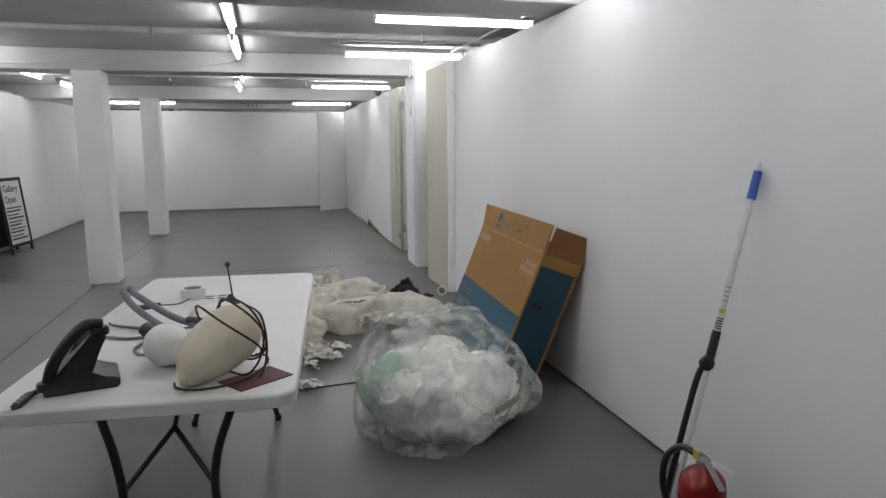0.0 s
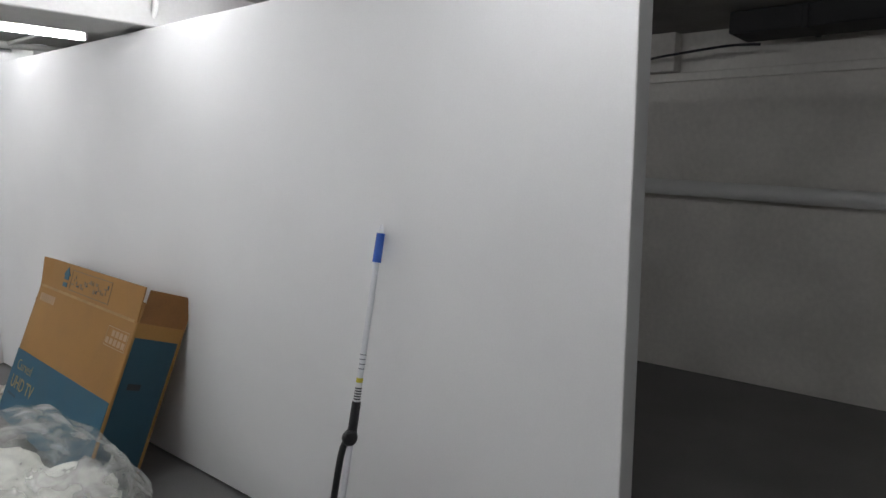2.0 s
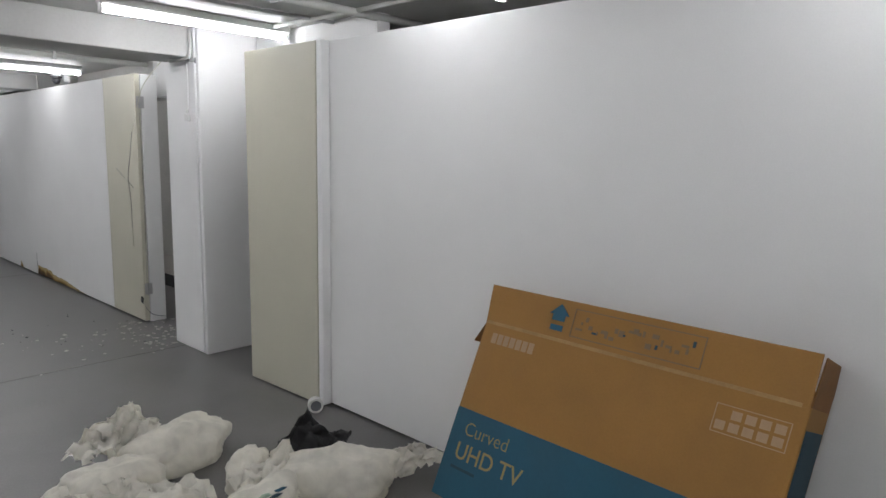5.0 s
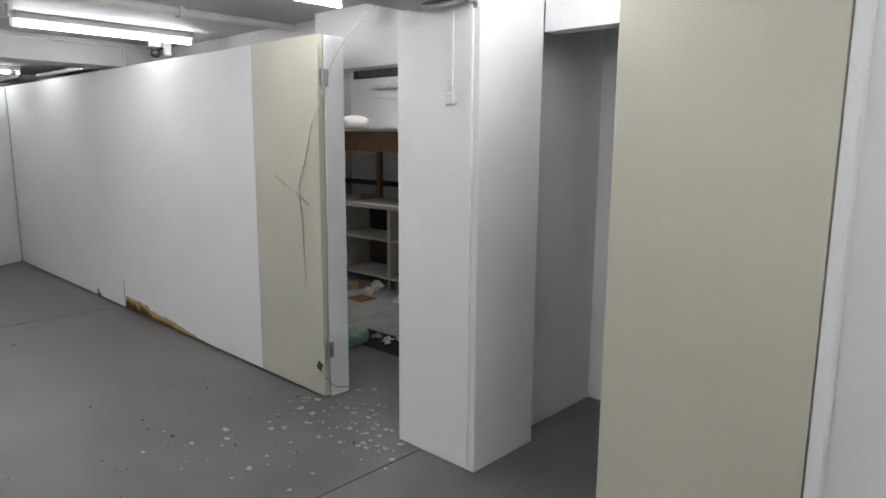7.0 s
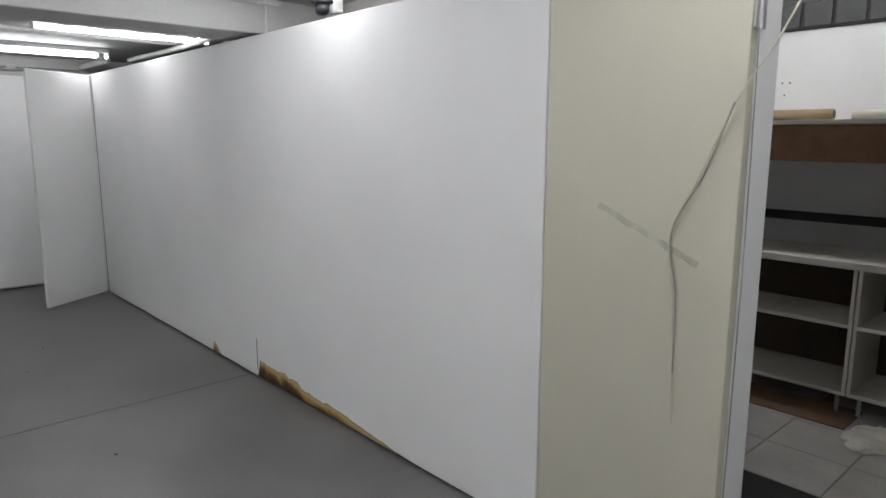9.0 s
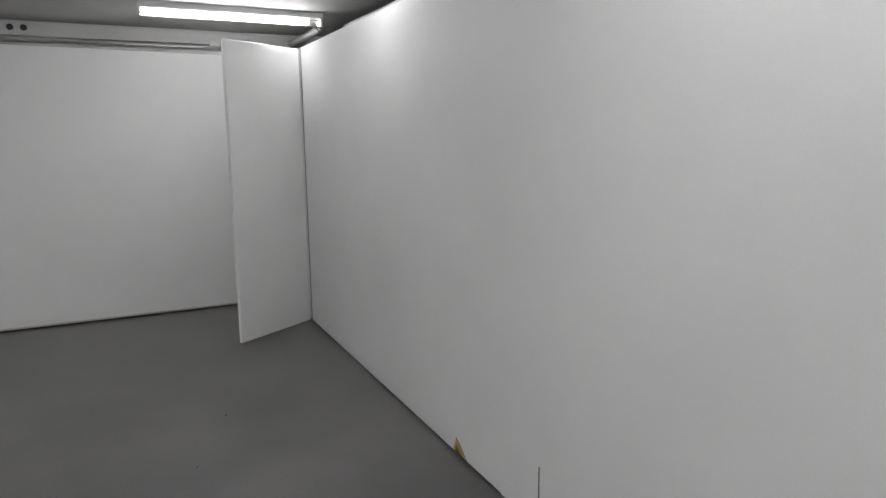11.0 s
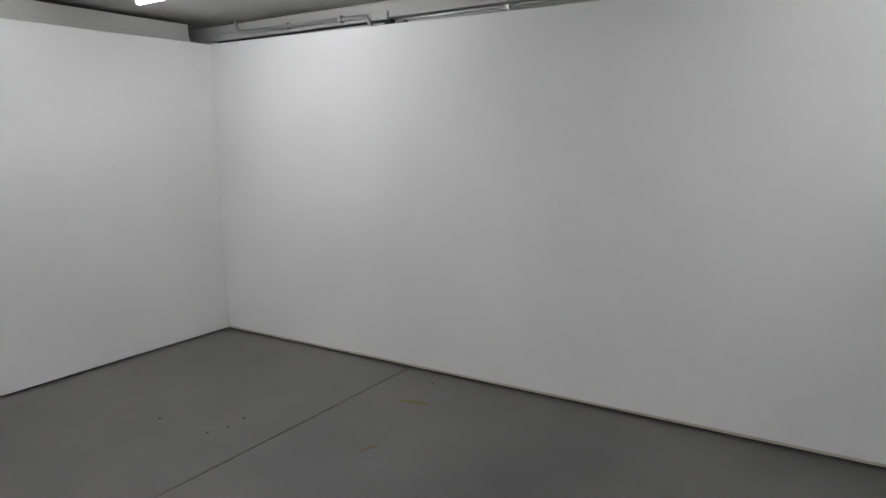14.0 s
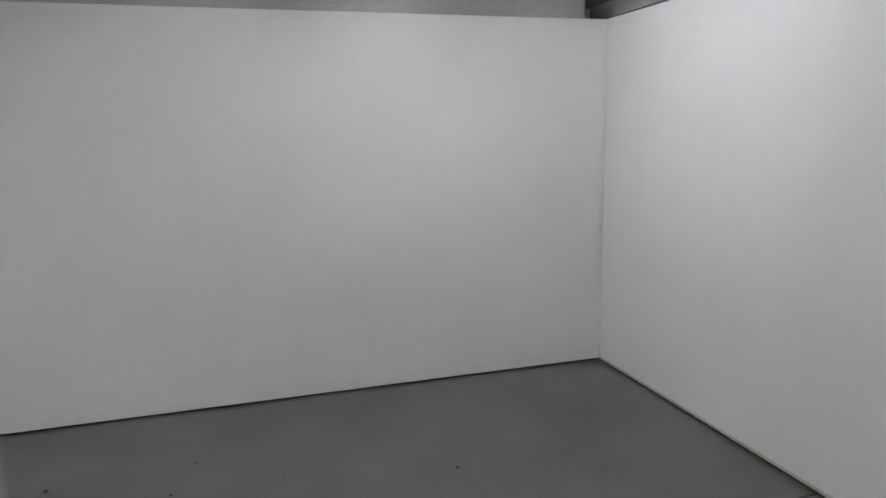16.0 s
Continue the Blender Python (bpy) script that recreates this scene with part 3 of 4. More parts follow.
part("hook_arm", hose([(-0.074, 7.443, 2.2), (-0.11, 7.443, 2.195), (-0.12, 7.443, 2.21)], 0.006, 6, 3), M_METAL, hk)

# loose cable hanging across the folded door, held by a strip of clear tape
cb = thing("hanging_cable", "white cable hanging down over the folded beige door", "cable")
part("cord", hose([(0.2, 8.2, 2.44), (0.1, 8.33, 2.3), (-0.01, 8.5, 2.08), (-0.03, 8.63, 1.84), (-0.03, 8.72, 1.70), (-0.02, 8.82, 1.48), (-0.011, 8.905, 1.30), (-0.009, 8.885, 1.08), (-0.009, 8.865, 0.68)], 0.0032, 6, 6), M_BEIGE, cb)
part("cord", hose([(-0.035, 8.72, 1.70), (-0.028, 8.80, 1.49), (-0.014, 8.90, 1.305), (-0.009, 8.875, 1.1), (-0.009, 8.872, 0.85)], 0.0028, 6, 6), M_GREY_CORD, cb)
part("cord", hose([(0.026, 8.694, 1.95), (0.03, 8.690, 1.4), (0.03, 8.691, 0.8), (0.022, 8.692, 0.36)], 0.0024, 6, 6), M_GREY_CORD, cb)
tape_bm = bmesh.new()
tape_rows = []
for k in range(25):
    y = -0.2 + 0.4 * k / 24
    w = 0.011 - 0.004 * max(0.0, noise.noise(Vector((k * 0.5, 2.0, 0)))) * 2
    tape_rows.append([tape_bm.verts.new((-0.002 - 0.006 * abs(noise.noise(Vector((k * 0.6, e, 4)))), y, e * w + 0.006 * noise.noise(Vector((k * 0.4, 0, 1))))) for e in (-1, 0, 1)])
for a, b in zip(tape_rows, tape_rows[1:]):
    for k in range(2):
        tape_bm.faces.new((a[k], a[k + 1], b[k + 1], b[k]))
tp = mesh_ob("tape_strip", tape_bm, film_plastic("clear_tape", (0.66, 0.65, 0.57), 0.97, 0.15), True)
tp.matrix_world = pose(-0.004, 8.995, 1.292, 23.4, 0, 0)
tagged(tp, "crumpled strip of clear tape across the beige door", "tape")
pipe("floor_cable", [(-0.008, 8.73, 0.185), (0.03, 8.690, 0.10), (0.09, 8.688, 0.055), (0.19, 8.69, 0.03)], 0.0025, M_GREY_TUBE, "thin grey wire trailing from the door", "cable")

# crack in the far partition above the stain
structure("trim_crack", boxm((-0.002, 11.822, 0.06), (-0.0005, 11.828, 0.27)), M_RUBBLE_DARK, "dark open seam in the partition wall", "seam")
structure("trim_patch", boxm((-0.003, 11.83, 0.014), (-0.0005, 12.1, 0.10), 0.001), M_WALL, "white patched strip at the foot of the wall", "patch")


# ---------- the unlit side room ----------
pipe("drain_pipe", [(3.04, -3.0, 1.24), (3.04, 0.2, 1.30), (3.04, 2.4, 1.37), (3.04, 5.5, 1.43)], 0.056, M_WHITE_METAL, "thick grey-white drain pipe along the wall")
tagged(mesh_ob("pipe_collar", rodm((3.04, 2.36, 1.369), (3.04, 2.44, 1.371), 0.064, seg=18), M_PIPE), "collar joint on the drain pipe", "pipe")
pipe("wall_conduit", [(3.11, 2.33, 1.40), (3.11, 2.33, 1.9), (3.11, 2.33, 2.2)], 0.006, M_PIPE, "thin vertical conduit on the wall")
pipe("wall_cable", [(3.0, 2.9, 2.33), (2.9, 2.3, 2.24), (2.85, 2.0, 2.25), (2.8, 1.6, 2.27), (2.8, 1.4, 2.26)], 0.008, M_MATTE_BLACK, "dark cable slung below the ceiling", "cable")
duct = thing("air_duct", "black painted rectangular duct under the ceiling", "duct")
part("duct_body", boxm((2.55, -2.8, 2.30), (2.95, 1.52, TOP - 0.004), 0.006), M_MATTE_BLACK, duct)
for y in (-1.6, -0.3, 1.1):
    part("flange", boxm((2.54, y, 2.292), (2.96, y + 0.03, TOP - 0.002), 0.003), M_MATTE_BLACK, duct)
structure("trim_side_room", boxm((3.09, -3.0, 2.1), (3.128, 5.6, 2.16), 0.006), M_SIDE, "grimy painted ledge high on the side room wall", "trim")
structure("beam_side_room", boxm((3.0, 2.0, 2.165), (3.128, 5.6, TOP - 0.003), 0.006), M_SIDE, "painted downstand in the side room", "beam")


# ---------- store room seen through the opening ----------
def cabinet(y, w=0.925):
    root = thing("cabinet", "white open shelf unit on short legs with dusty shelves", "cabinet", "row of open cabinets", pose(2.2, y, 0))
    part("side_panel", boxm((0, 0, 0.13), (0.5, 0.02, 0.87), 0.002), M_CAB, root)
    part("side_panel", boxm((0, w - 0.022, 0.13), (0.5, w - 0.002, 0.87), 0.002), M_CAB, root)
    part("back_panel", boxm((0.49, 0.02, 0.13), (0.5, w - 0.022, 0.87)), M_BACKING, root, "dark back panel")
    for z in (0.13, 0.53):
        part("shelf", boxm((0, 0.02, z), (0.488, w - 0.022, z + 0.022), 0.002), M_CAB, root)
    for x in (0.05, 0.44):
        for yy in (0.05, w - 0.06):
            part("leg", rodm((x, yy, 0), (x, yy, 0.13), 0.012), M_METAL, root)
    return root


for y, w in ((8.04, 0.925), (8.97, 0.895), (9.87, 0.685), (10.56, 0.90), (11.465, 0.80)):
    cabinet(y, w)
tagged(mesh_ob("worktop", boxm((2.17, 8.02, 0.872), (2.74, 12.28, 0.915), 0.004), M_CAB), "long white worktop over the cabinets", "worktop")


def bench():
    root = thing("shelf_bench", "brown timber bench with a white top standing on the worktop", "shelf")
    part("top_board", boxm((2.28, 8.05, 1.675), (3.125, 12.2, 1.70), 0.002), M_CAB, root, "white board")
    part("apron", boxm((2.31, 8.06, 1.46), (2.335, 12.18, 1.672), 0.002), M_WOOD, root)
    for y in (8.1, 9.82, 11.3):
        part("leg", boxm((2.74, y, 0.917), (2.79, y + 0.07, 1.672), 0.003), M_WOOD, root)
        part("foot_rail", boxm((2.45, y, 0.917), (2.738, y + 0.07, 0.97), 0.003), M_WOOD_LIGHT, root)
    part("back_rail", boxm((2.80, 8.06, 1.05), (2.82, 12.18, 1.11), 0.002), M_MATTE_BLACK, root, "dark rail")


bench()
post = mesh_ob("timber_stand", boxm((2.22, 9.83, 0.917), (2.28, 9.89, 1.38), 0.003), M_WOOD_LIGHT)
tagged(post, "pale timber post standing on the worktop", "timber")
for y0, y1, r, m, lab in ((9.25, 10.45, 0.032, M_TAN, "tan cardboard tube lying on the shelf"), (8.2, 9.15, 0.026, M_BEIGE, "long pale roll lying on the shelf")):
    root = thing("cardboard_roll", lab, "roll")
    tube = part("roll", rodm((2.45, y0, 1.702 + r), (2.45, y1, 1.702 + r), r, seg=18), m, root, smooth=False)
    part("hollow_end", rodm((2.45, y0 - 0.002, 1.702 + r), (2.45, y0, 1.702 + r), r * 0.75, seg=18), M_DARK, root)
tagged(mesh_ob("folded_cloth", crumple((2.55, 11.6), (0.14, 0.25, 0.08), 41, 0.2, 2.5, 3, 1.702), M_STUFF, True), "pale crumpled cloth on the timber bench", "cloth")
tagged(mesh_ob("crumpled_paper", crumple((2.27, 9.58), (0.04, 0.04, 0.028), 42, 0.4, 3, 2, 0.917), M_STUFF), "crumpled white paper on the worktop", "paper")
blocks = structure("window_1", boxm((3.10, 7.7, 2.33), (3.128, 12.2, 2.56)), M_MATTE_BLACK, "high strip of dark glass blocks in the store wall", "window")
for k in range(22):
    part("glass_block", boxm((3.085, 7.72 + 0.2 * k, 2.345), (3.099, 7.90 + 0.2 * k, 2.545), 0.004), M_BLOCK, blocks)
for dy, dz in ((0.0, 0.0), (-0.05, 0.0), (-0.02, -0.085)):
    tagged(mesh_ob("screw_hole", rodm((3.124, 9.818 + dy, 1.978 + dz), (3.1295, 9.818 + dy, 1.978 + dz), 0.006, seg=10), M_DARK), "small dark screw hole in the store wall", "screw hole", "screw holes")
pipe("wall_pipe", [(3.06, 10.2, 2.2), (3.06, 10.9, 2.21), (3.06, 11.8, 2.22)], 0.03, M_PIPE, "white painted pipe high on the store wall")
pipe("wall_cable", [(3.1, 10.1, 2.1), (3.1, 10.6, 2.04), (3.1, 11.4, 2.06), (3.1, 11.8, 2.1)], 0.006, M_PIPE, "thin pale cable on the store wall", "cable")
structure("trim_threshold", boxm((0.86, 7.935, -0.004), (1.165, 12.3, 0.006), 0.002), M_FELT, "dark threshold strip across the store floor", "threshold")
tagged(mesh_ob("plastic_scrap", crumple((0.80, 9.44), (0.11, 0.09, 0.08), 5, 0.3, 3, 4, 0.0), M_WRAP_GREEN, True), "crumpled green plastic wrapper on the floor", "wrapper")
tagged(mesh_ob("plastic_scrap", crumple((1.95, 8.75), (0.17, 0.10, 0.02), 6, 0.3, 3, 4, 0.008), M_WRAP, True), "flat scrap of clear plastic on the tiles", "wrapper")
for k, (x, y, r) in enumerate(((1.03, 9.27, 0.05), (1.12, 9.22, 0.06), (1.16, 9.33, 0.04), (1.0, 9.36, 0.04), (0.95, 9.18, 0.03))):
    tagged(mesh_ob("torn_scrap", sheet((x, y, 0.004), (r, r * 0.7), 71 + k * 2.3, 0.05, 50 * k, 14, 2.2), M_STUFF, True), "white torn scrap on the dark threshold", "scrap", "torn white scraps")
for k, (x, y, a, b) in enumerate(((1.95, 10.5, 0.14, 0.1), (1.86, 9.95, 0.2, 0.12), (1.98, 9.7, 0.12, 0.1))):
    tagged(mesh_ob("plastic_scrap", sheet((x, y, 0.006), (a, b), 81 + k * 3.1, 0.14, 35 * k, 26, 3.0), M_WRAP, True), "crumpled milky plastic lying on the tiles", "wrapper", "plastic on the tiles")
tagged(mesh_ob("plank", boxm((2.0, 8.9, 0.009), (2.34, 10.1, 0.018), 0.002), M_WOOD_DULL), "thin brown board lying on the tiles", "board")
tagged(mesh_ob("card_scrap", boxm((1.7, 10.4, 0.008), (1.9, 10.65, 0.014), 0.0, pose(0, 0, 0)), M_CARD_IN), "flat brown card scrap on the tiles", "card")
tagged(mesh_ob("yellow_offcut", boxm((1.95, 10.9, 0.008), (2.07, 11.05, 0.07), 0.004), M_WOOD_LIGHT), "yellow-brown offcut lying on the tiles", "offcut")


# ---------- folding table and what lies on it ----------
TABLE = pose(-1.995, 2.665, 0, 0, 0, -5.3)
T_TOP = 0.742


def on_table(x, y, z=0.0):
    """Local place on the table for a place on the plan."""
    p = TABLE.inverted() @ Vector((x, y, T_TOP + z))
    return p


def rounded_slab(w, d, z0, z1, r, lip):
    bm = bmesh.new()
    ring = []
    for cx, cy, a0 in ((w / 2 - r, d / 2 - r, 0), (-w / 2 + r, d / 2 - r, 90), (-w / 2 + r, -d / 2 + r, 180), (w / 2 - r, -d / 2 + r, 270)):
        for k in range(7):
            a = radians(a0 + k * 15)
            ring.append((cx, cy, math.cos(a), math.sin(a)))
    layers = []
    for off, z in ((-0.012, z0), (0, z0 + 0.006), (0, z1 - lip), (-lip * 0.4, z1 - lip * 0.3), (-lip, z1)):
        layers.append([bm.verts.new((cx + (r + off) * c, cy + (r + off) * s, z)) for cx, cy, c, s in ring])
    n = len(ring)
    for a, b in zip(layers, layers[1:]):
        for k in range(n):
            bm.faces.new((a[k], a[(k + 1) % n], b[(k + 1) % n], b[k]))
    bm.faces.new(layers[0][::-1])
    bm.faces.new(layers[-1])
    return bm


def folding_table():
    root = thing("folding_table", "white moulded plastic folding table with black bent legs", "table", at=TABLE)
    part("tabletop", rounded_slab(0.83, 1.83, T_TOP - 0.045, T_TOP, 0.06, 0.008), M_TABLE, root, "white plastic top")
    for s in (-1, 1):
        y, yb = s * 0.68, s * 0.60
        for x in (-0.215, 0.215):
            part("leg", hose([(x, y * 0.93, T_TOP - 0.05), (x * 0.9, y * 0.95, 0.6), (x * 0.70, y, 0.47), (x * 0.66, y, 0.3), (x * 0.98, y, 0.012)], 0.014, 10, 6), M_DARK, root, smooth=True)
            part("brace", rodm((x * 0.67, y, 0.36), (0, s * 0.56, 0.52), 0.009), M_DARK, root)
            part("foot_cap", rodm((x * 0.98, y, 0.0), (x * 0.98, y, 0.03), 0.017), M_DARK, root)
        part("brace_bar", rodm((0, s * 0.56, 0.52), (0, s * 0.3, T_TOP - 0.05), 0.009), M_DARK, root)
        part("cross_bar", rodm((-0.15, y, 0.3), (0.15, y, 0.3), 0.008), M_DARK, root)


folding_table()


def desk_phone():
    at = Matrix.Translation((-2.255, 1.965, T_TOP)) @ Matrix.Rotation(radians(14), 4, "Z") @ Matrix.Scale(0.87, 4)
    root = thing("desk_phone", "black desk telephone with its handset on the cradle", "telephone", at=at)
    bm = bmesh.new()
    prof = [(-0.125, 0), (0.095, 0), (0.10, 0.03), (0.05, 0.045), (0.012, 0.06), (0.07, 0.18), (0.035, 0.20), (-0.125, 0.02)]
    a = [bm.verts.new((x, -0.09, z)) for x, z in prof]
    b = [bm.verts.new((x, 0.09, z)) for x, z in prof]
    for k in range(len(prof)):
        j = (k + 1) % len(prof)
        bm.faces.new((a[k], a[j], b[j], b[k]))
    bm.faces.new(a[::-1])
    bm.faces.new(b)
    bmesh.ops.bevel(bm, geom=list(bm.edges), offset=0.005, segments=2, affect="EDGES")
    part("phone_base", bm, M_DARK, root)
    part("handset", hose([(-0.11, -0.06, 0.03), (-0.095, -0.06, 0.09), (-0.05, -0.06, 0.16), (0.01, -0.06, 0.215), (0.06, -0.06, 0.212)], 0.019, 10, 6), M_DARK, root, smooth=True)
    part("earpiece", lathe([(0.028, -0.012), (0.03, 0.0), (0.026, 0.014)], (0.05, -0.06, 0.192), 16), M_DARK, root)
    part("mouthpiece", lathe([(0.028, -0.012), (0.03, 0.0), (0.026, 0.014)], (-0.115, -0.06, 0.03), 16), M_DARK, root)
    part("keypad", boxm((-0.085, 0.0, 0.0), (0.085, 0.075, 0.004), 0.001, pose(-0.038, 0.0, 0.115, 0, -61, 0)), M_PRINT_GREY, root, "grey keypad panel")
    pts = [(-0.15 - 0.018 * (k % 2) - 0.004 * k, -0.05 - 0.012 * k, 0.012) for k in range(10)]
    part("curly_cord", hose([(-0.12, -0.06, 0.03)] + pts, 0.009, 6, 3), M_DARK, root)


desk_phone()


def lumpy(at, size, seed, amp, sub=4, rot=None):
    bm = bmesh.new()
    bmesh.ops.create_icosphere(bm, subdivisions=sub, radius=1)
    for v in bm.verts:
        d = v.co.normalized()
        r = 1 + amp * noise.noise(d * 1.4 + Vector((seed, seed * 2, 0)))
        c = Vector((d.x * size[0], d.y * size[1], d.z * size[2])) * r
        v.co = (rot @ c if rot else c)
    low = min(v.co.z for v in bm.verts)
    for v in bm.verts:
        v.co += Vector((at[0], at[1], at[2] - low))
    return bm


def helmet_shape():
    root = thing("plaster_form", "cream plaster form bound with brown cord on the table", "plaster form")
    rot = Matrix.Rotation(radians(38), 3, "Z") @ Matrix.Rotation(radians(-27), 3, "Y")
    part("form_body", lumpy((-1.875, 1.92, T_TOP), (0.155, 0.092, 0.085), 3, 0.14, 4, rot), M_SHELL, root, smooth=True)
    c = Vector((-1.875, 1.92, T_TOP))
    for k, (along, rad, tilt) in enumerate(((0.03, 0.118, -12), (0.075, 0.105, 10), (0.055, 0.122, 32))):
        pts = []
        for i in range(15):
            a = 2 * math.pi * i / 14
            p = Matrix.Rotation(radians(38), 3, "Z") @ Matrix.Rotation(radians(-27 + tilt), 3, "Y") @ Vector((along + 0.012 * math.sin(2 * a + k), rad * math.cos(a), rad * math.sin(a)))
            pts.append(c + p + Vector((0, 0, 0.11)))
        for p in pts:
            p.z = max(p.z, T_TOP + 0.005)
        part("cord", hose(pts, 0.0035, 6, 4), M_CORD, root, "brown cord loop")
    pts = [c + Matrix.Rotation(radians(38), 3, "Z") @ Vector((0.150 * math.cos(a) + 0.005, 0.098 * math.sin(a), 0.006 + 0.02 * max(0.0, math.cos(a)))) for a in [math.pi * (0.85 + 1.25 * i / 12) for i in range(13)]]
    part("cord", hose(pts, 0.0035, 6, 4), M_CORD, root, "brown cord loop")
    part("cord", hose([c + Vector(p) for p in ((0.08, 0.06, 0.2), (0.12, 0.03, 0.175), (0.135, -0.01, 0.11), (0.13, -0.03, 0.04), (0.11, -0.06, 0.006))], 0.0035, 6, 5), M_CORD, root, "brown cord loop")


helmet_shape()
tagged(mesh_ob("maroon_card", boxm((-0.09, -0.06, 0.001), (0.09, 0.06, 0.004), 0.0, Matrix.Translation((-1.775, 1.865, T_TOP)) @ Matrix.Rotation(radians(35), 4, "Z")), M_MAROON), "flat maroon card lying on the table", "card")
globe = thing("white_globe", "glossy white glass globe with a black fitting on the table", "globe")
part("glass_body", lumpy((-2.045, 2.07, T_TOP), (0.072, 0.075, 0.068), 9, 0.05), M_GLOBE, globe, smooth=True)
part("neck", rodm((-2.095, 2.105, T_TOP + 0.10), (-2.118, 2.122, T_TOP + 0.115), 0.026, 0.022, 16), M_DARK, globe, "black fitting")
tagged(mesh_ob("white_pouch", lumpy((-1.93, 2.52, T_TOP), (0.10, 0.07, 0.045), 11, 0.15), M_STUFF, True), "soft white pouch lying on the table", "pouch")
tp2 = thing("tape_roll", "roll of white tape standing flat on the table", "tape roll")
part("tape_ring", lathe([(0.038, 0), (0.052, 0.0), (0.053, 0.002), (0.053, 0.046), (0.051, 0.048), (0.038, 0.048)], (-2.07, 3.05, T_TOP + 0.001), 28), M_TABLE, tp2)
part("core_hole", lathe([(0.037, 0), (0.037, 0.0495)], (-2.07, 3.05, T_TOP + 0.001), 24), M_PRINT_GREY, tp2, "open brown core")


def frame_handle():
    root = thing("carry_frame", "bent grey tube handle with black grips on the table", "handle")
    z = T_TOP
    part("grey_tube", hose([(-1.90, 2.30, z + 0.06), (-2.05, 2.45, z + 0.05), (-2.23, 2.68, z + 0.10), (-2.27, 2.74, z + 0.12), (-2.29, 2.70, z + 0.12), (-2.22, 2.56, z + 0.08), (-2.06, 2.33, z + 0.035), (-1.95, 2.20, z + 0.03)], 0.013, 10, 5), M_GREY_TUBE, root, smooth=True)
    part("grip", hose([(-2.07, 2.35, z + 0.035), (-1.98, 2.24, z + 0.03), (-1.90, 2.18, z + 0.03)], 0.016, 10, 4), M_DARK, root, "black foam grip")
    part("grip", hose([(-2.02, 2.42, z + 0.055), (-1.92, 2.33, z + 0.06), (-1.84, 2.28, z + 0.06)], 0.016, 10, 4), M_DARK, root, "black foam grip")
    part("arm", hose([(-1.80, 2.42, z + 0.02), (-1.84, 2.5, z + 0.06), (-1.88, 2.58, z + 0.10)], 0.014, 10, 4), M_DARK, root)
    part("mast", rodm((-1.87, 2.57, z + 0.10), (-1.885, 2.60, z + 0.22), 0.003), M_DARK, root)
    part("mast_tip", lumpy((-1.885, 2.60, z + 0.215), (0.011, 0.011, 0.011), 2, 0.0, 2), M_DARK, root)


frame_handle()
pen = thing("marker_pen", "black marker with a thin lead on the table", "pen")
part("barrel", rodm((-2.28, 2.86, T_TOP + 0.013), (-2.19, 2.90, T_TOP + 0.013), 0.012), M_DARK, pen)
part("lead", hose([(-2.19, 2.90, T_TOP + 0.012), (-2.12, 2.92, T_TOP + 0.008), (-2.08, 2.99, T_TOP + 0.012)], 0.003, 6, 5), M_DARK, pen)
pipe("table_cable", [(-2.34, 2.66, T_TOP + 0.006), (-2.316, 2.62, T_TOP + 0.006), (-2.21, 2.55, T_TOP + 0.006), (-2.093, 2.493, T_TOP + 0.008), (-2.0, 2.46, T_TOP + 0.02)], 0.005, M_GREY_TUBE, "grey cable lying over the table", "cable")
pipe("table_cable", [(-2.30, 2.20, T_TOP + 0.006), (-2.38, 2.40, T_TOP + 0.006), (-2.33, 2.46, T_TOP + 0.006), (-2.236, 2.412, T_TOP + 0.006), (-2.147, 2.405, T_TOP + 0.006), (-2.165, 2.32, T_TOP + 0.008), (-2.18, 2.26, T_TOP + 0.006), (-2.155, 2.199, T_TOP + 0.006), (-2.10, 2.17, T_TOP + 0.012)], 0.0055, M_GREY_TUBE, "grey cable looped over the table", "cable")
for k in range(4):
    slot = boxm((-0.02, -0.004, 0.0005), (0.02, 0.004, 0.0025), 0.0, Matrix.Translation((-2.0 + 0.055 * (k % 2), 3.02 + 0.05 * (k // 2), T_TOP)))
    tagged(mesh_ob("dash_sticker", slot, M_DARK), "short dark dash on the table top", "sticker", "dashes on the table")


# ---------- television carton leaning on the wall ----------
W_BOX, H_BOX, D_BOX = 1.335, 0.785, 0.25
lean = radians(20.5)
BOXM = Matrix.Translation((-0.445, 4.655, 0.003)) @ Matrix(((-0.06, math.sin(lean), math.cos(lean), 0), (-1, -0.08, 0, 0), (0, math.cos(lean), -math.sin(lean), 0), (0, 0, 0, 1)))
BOXM = Matrix.Translation((0, 0, D_BOX * math.sin(lean))) @ BOXM


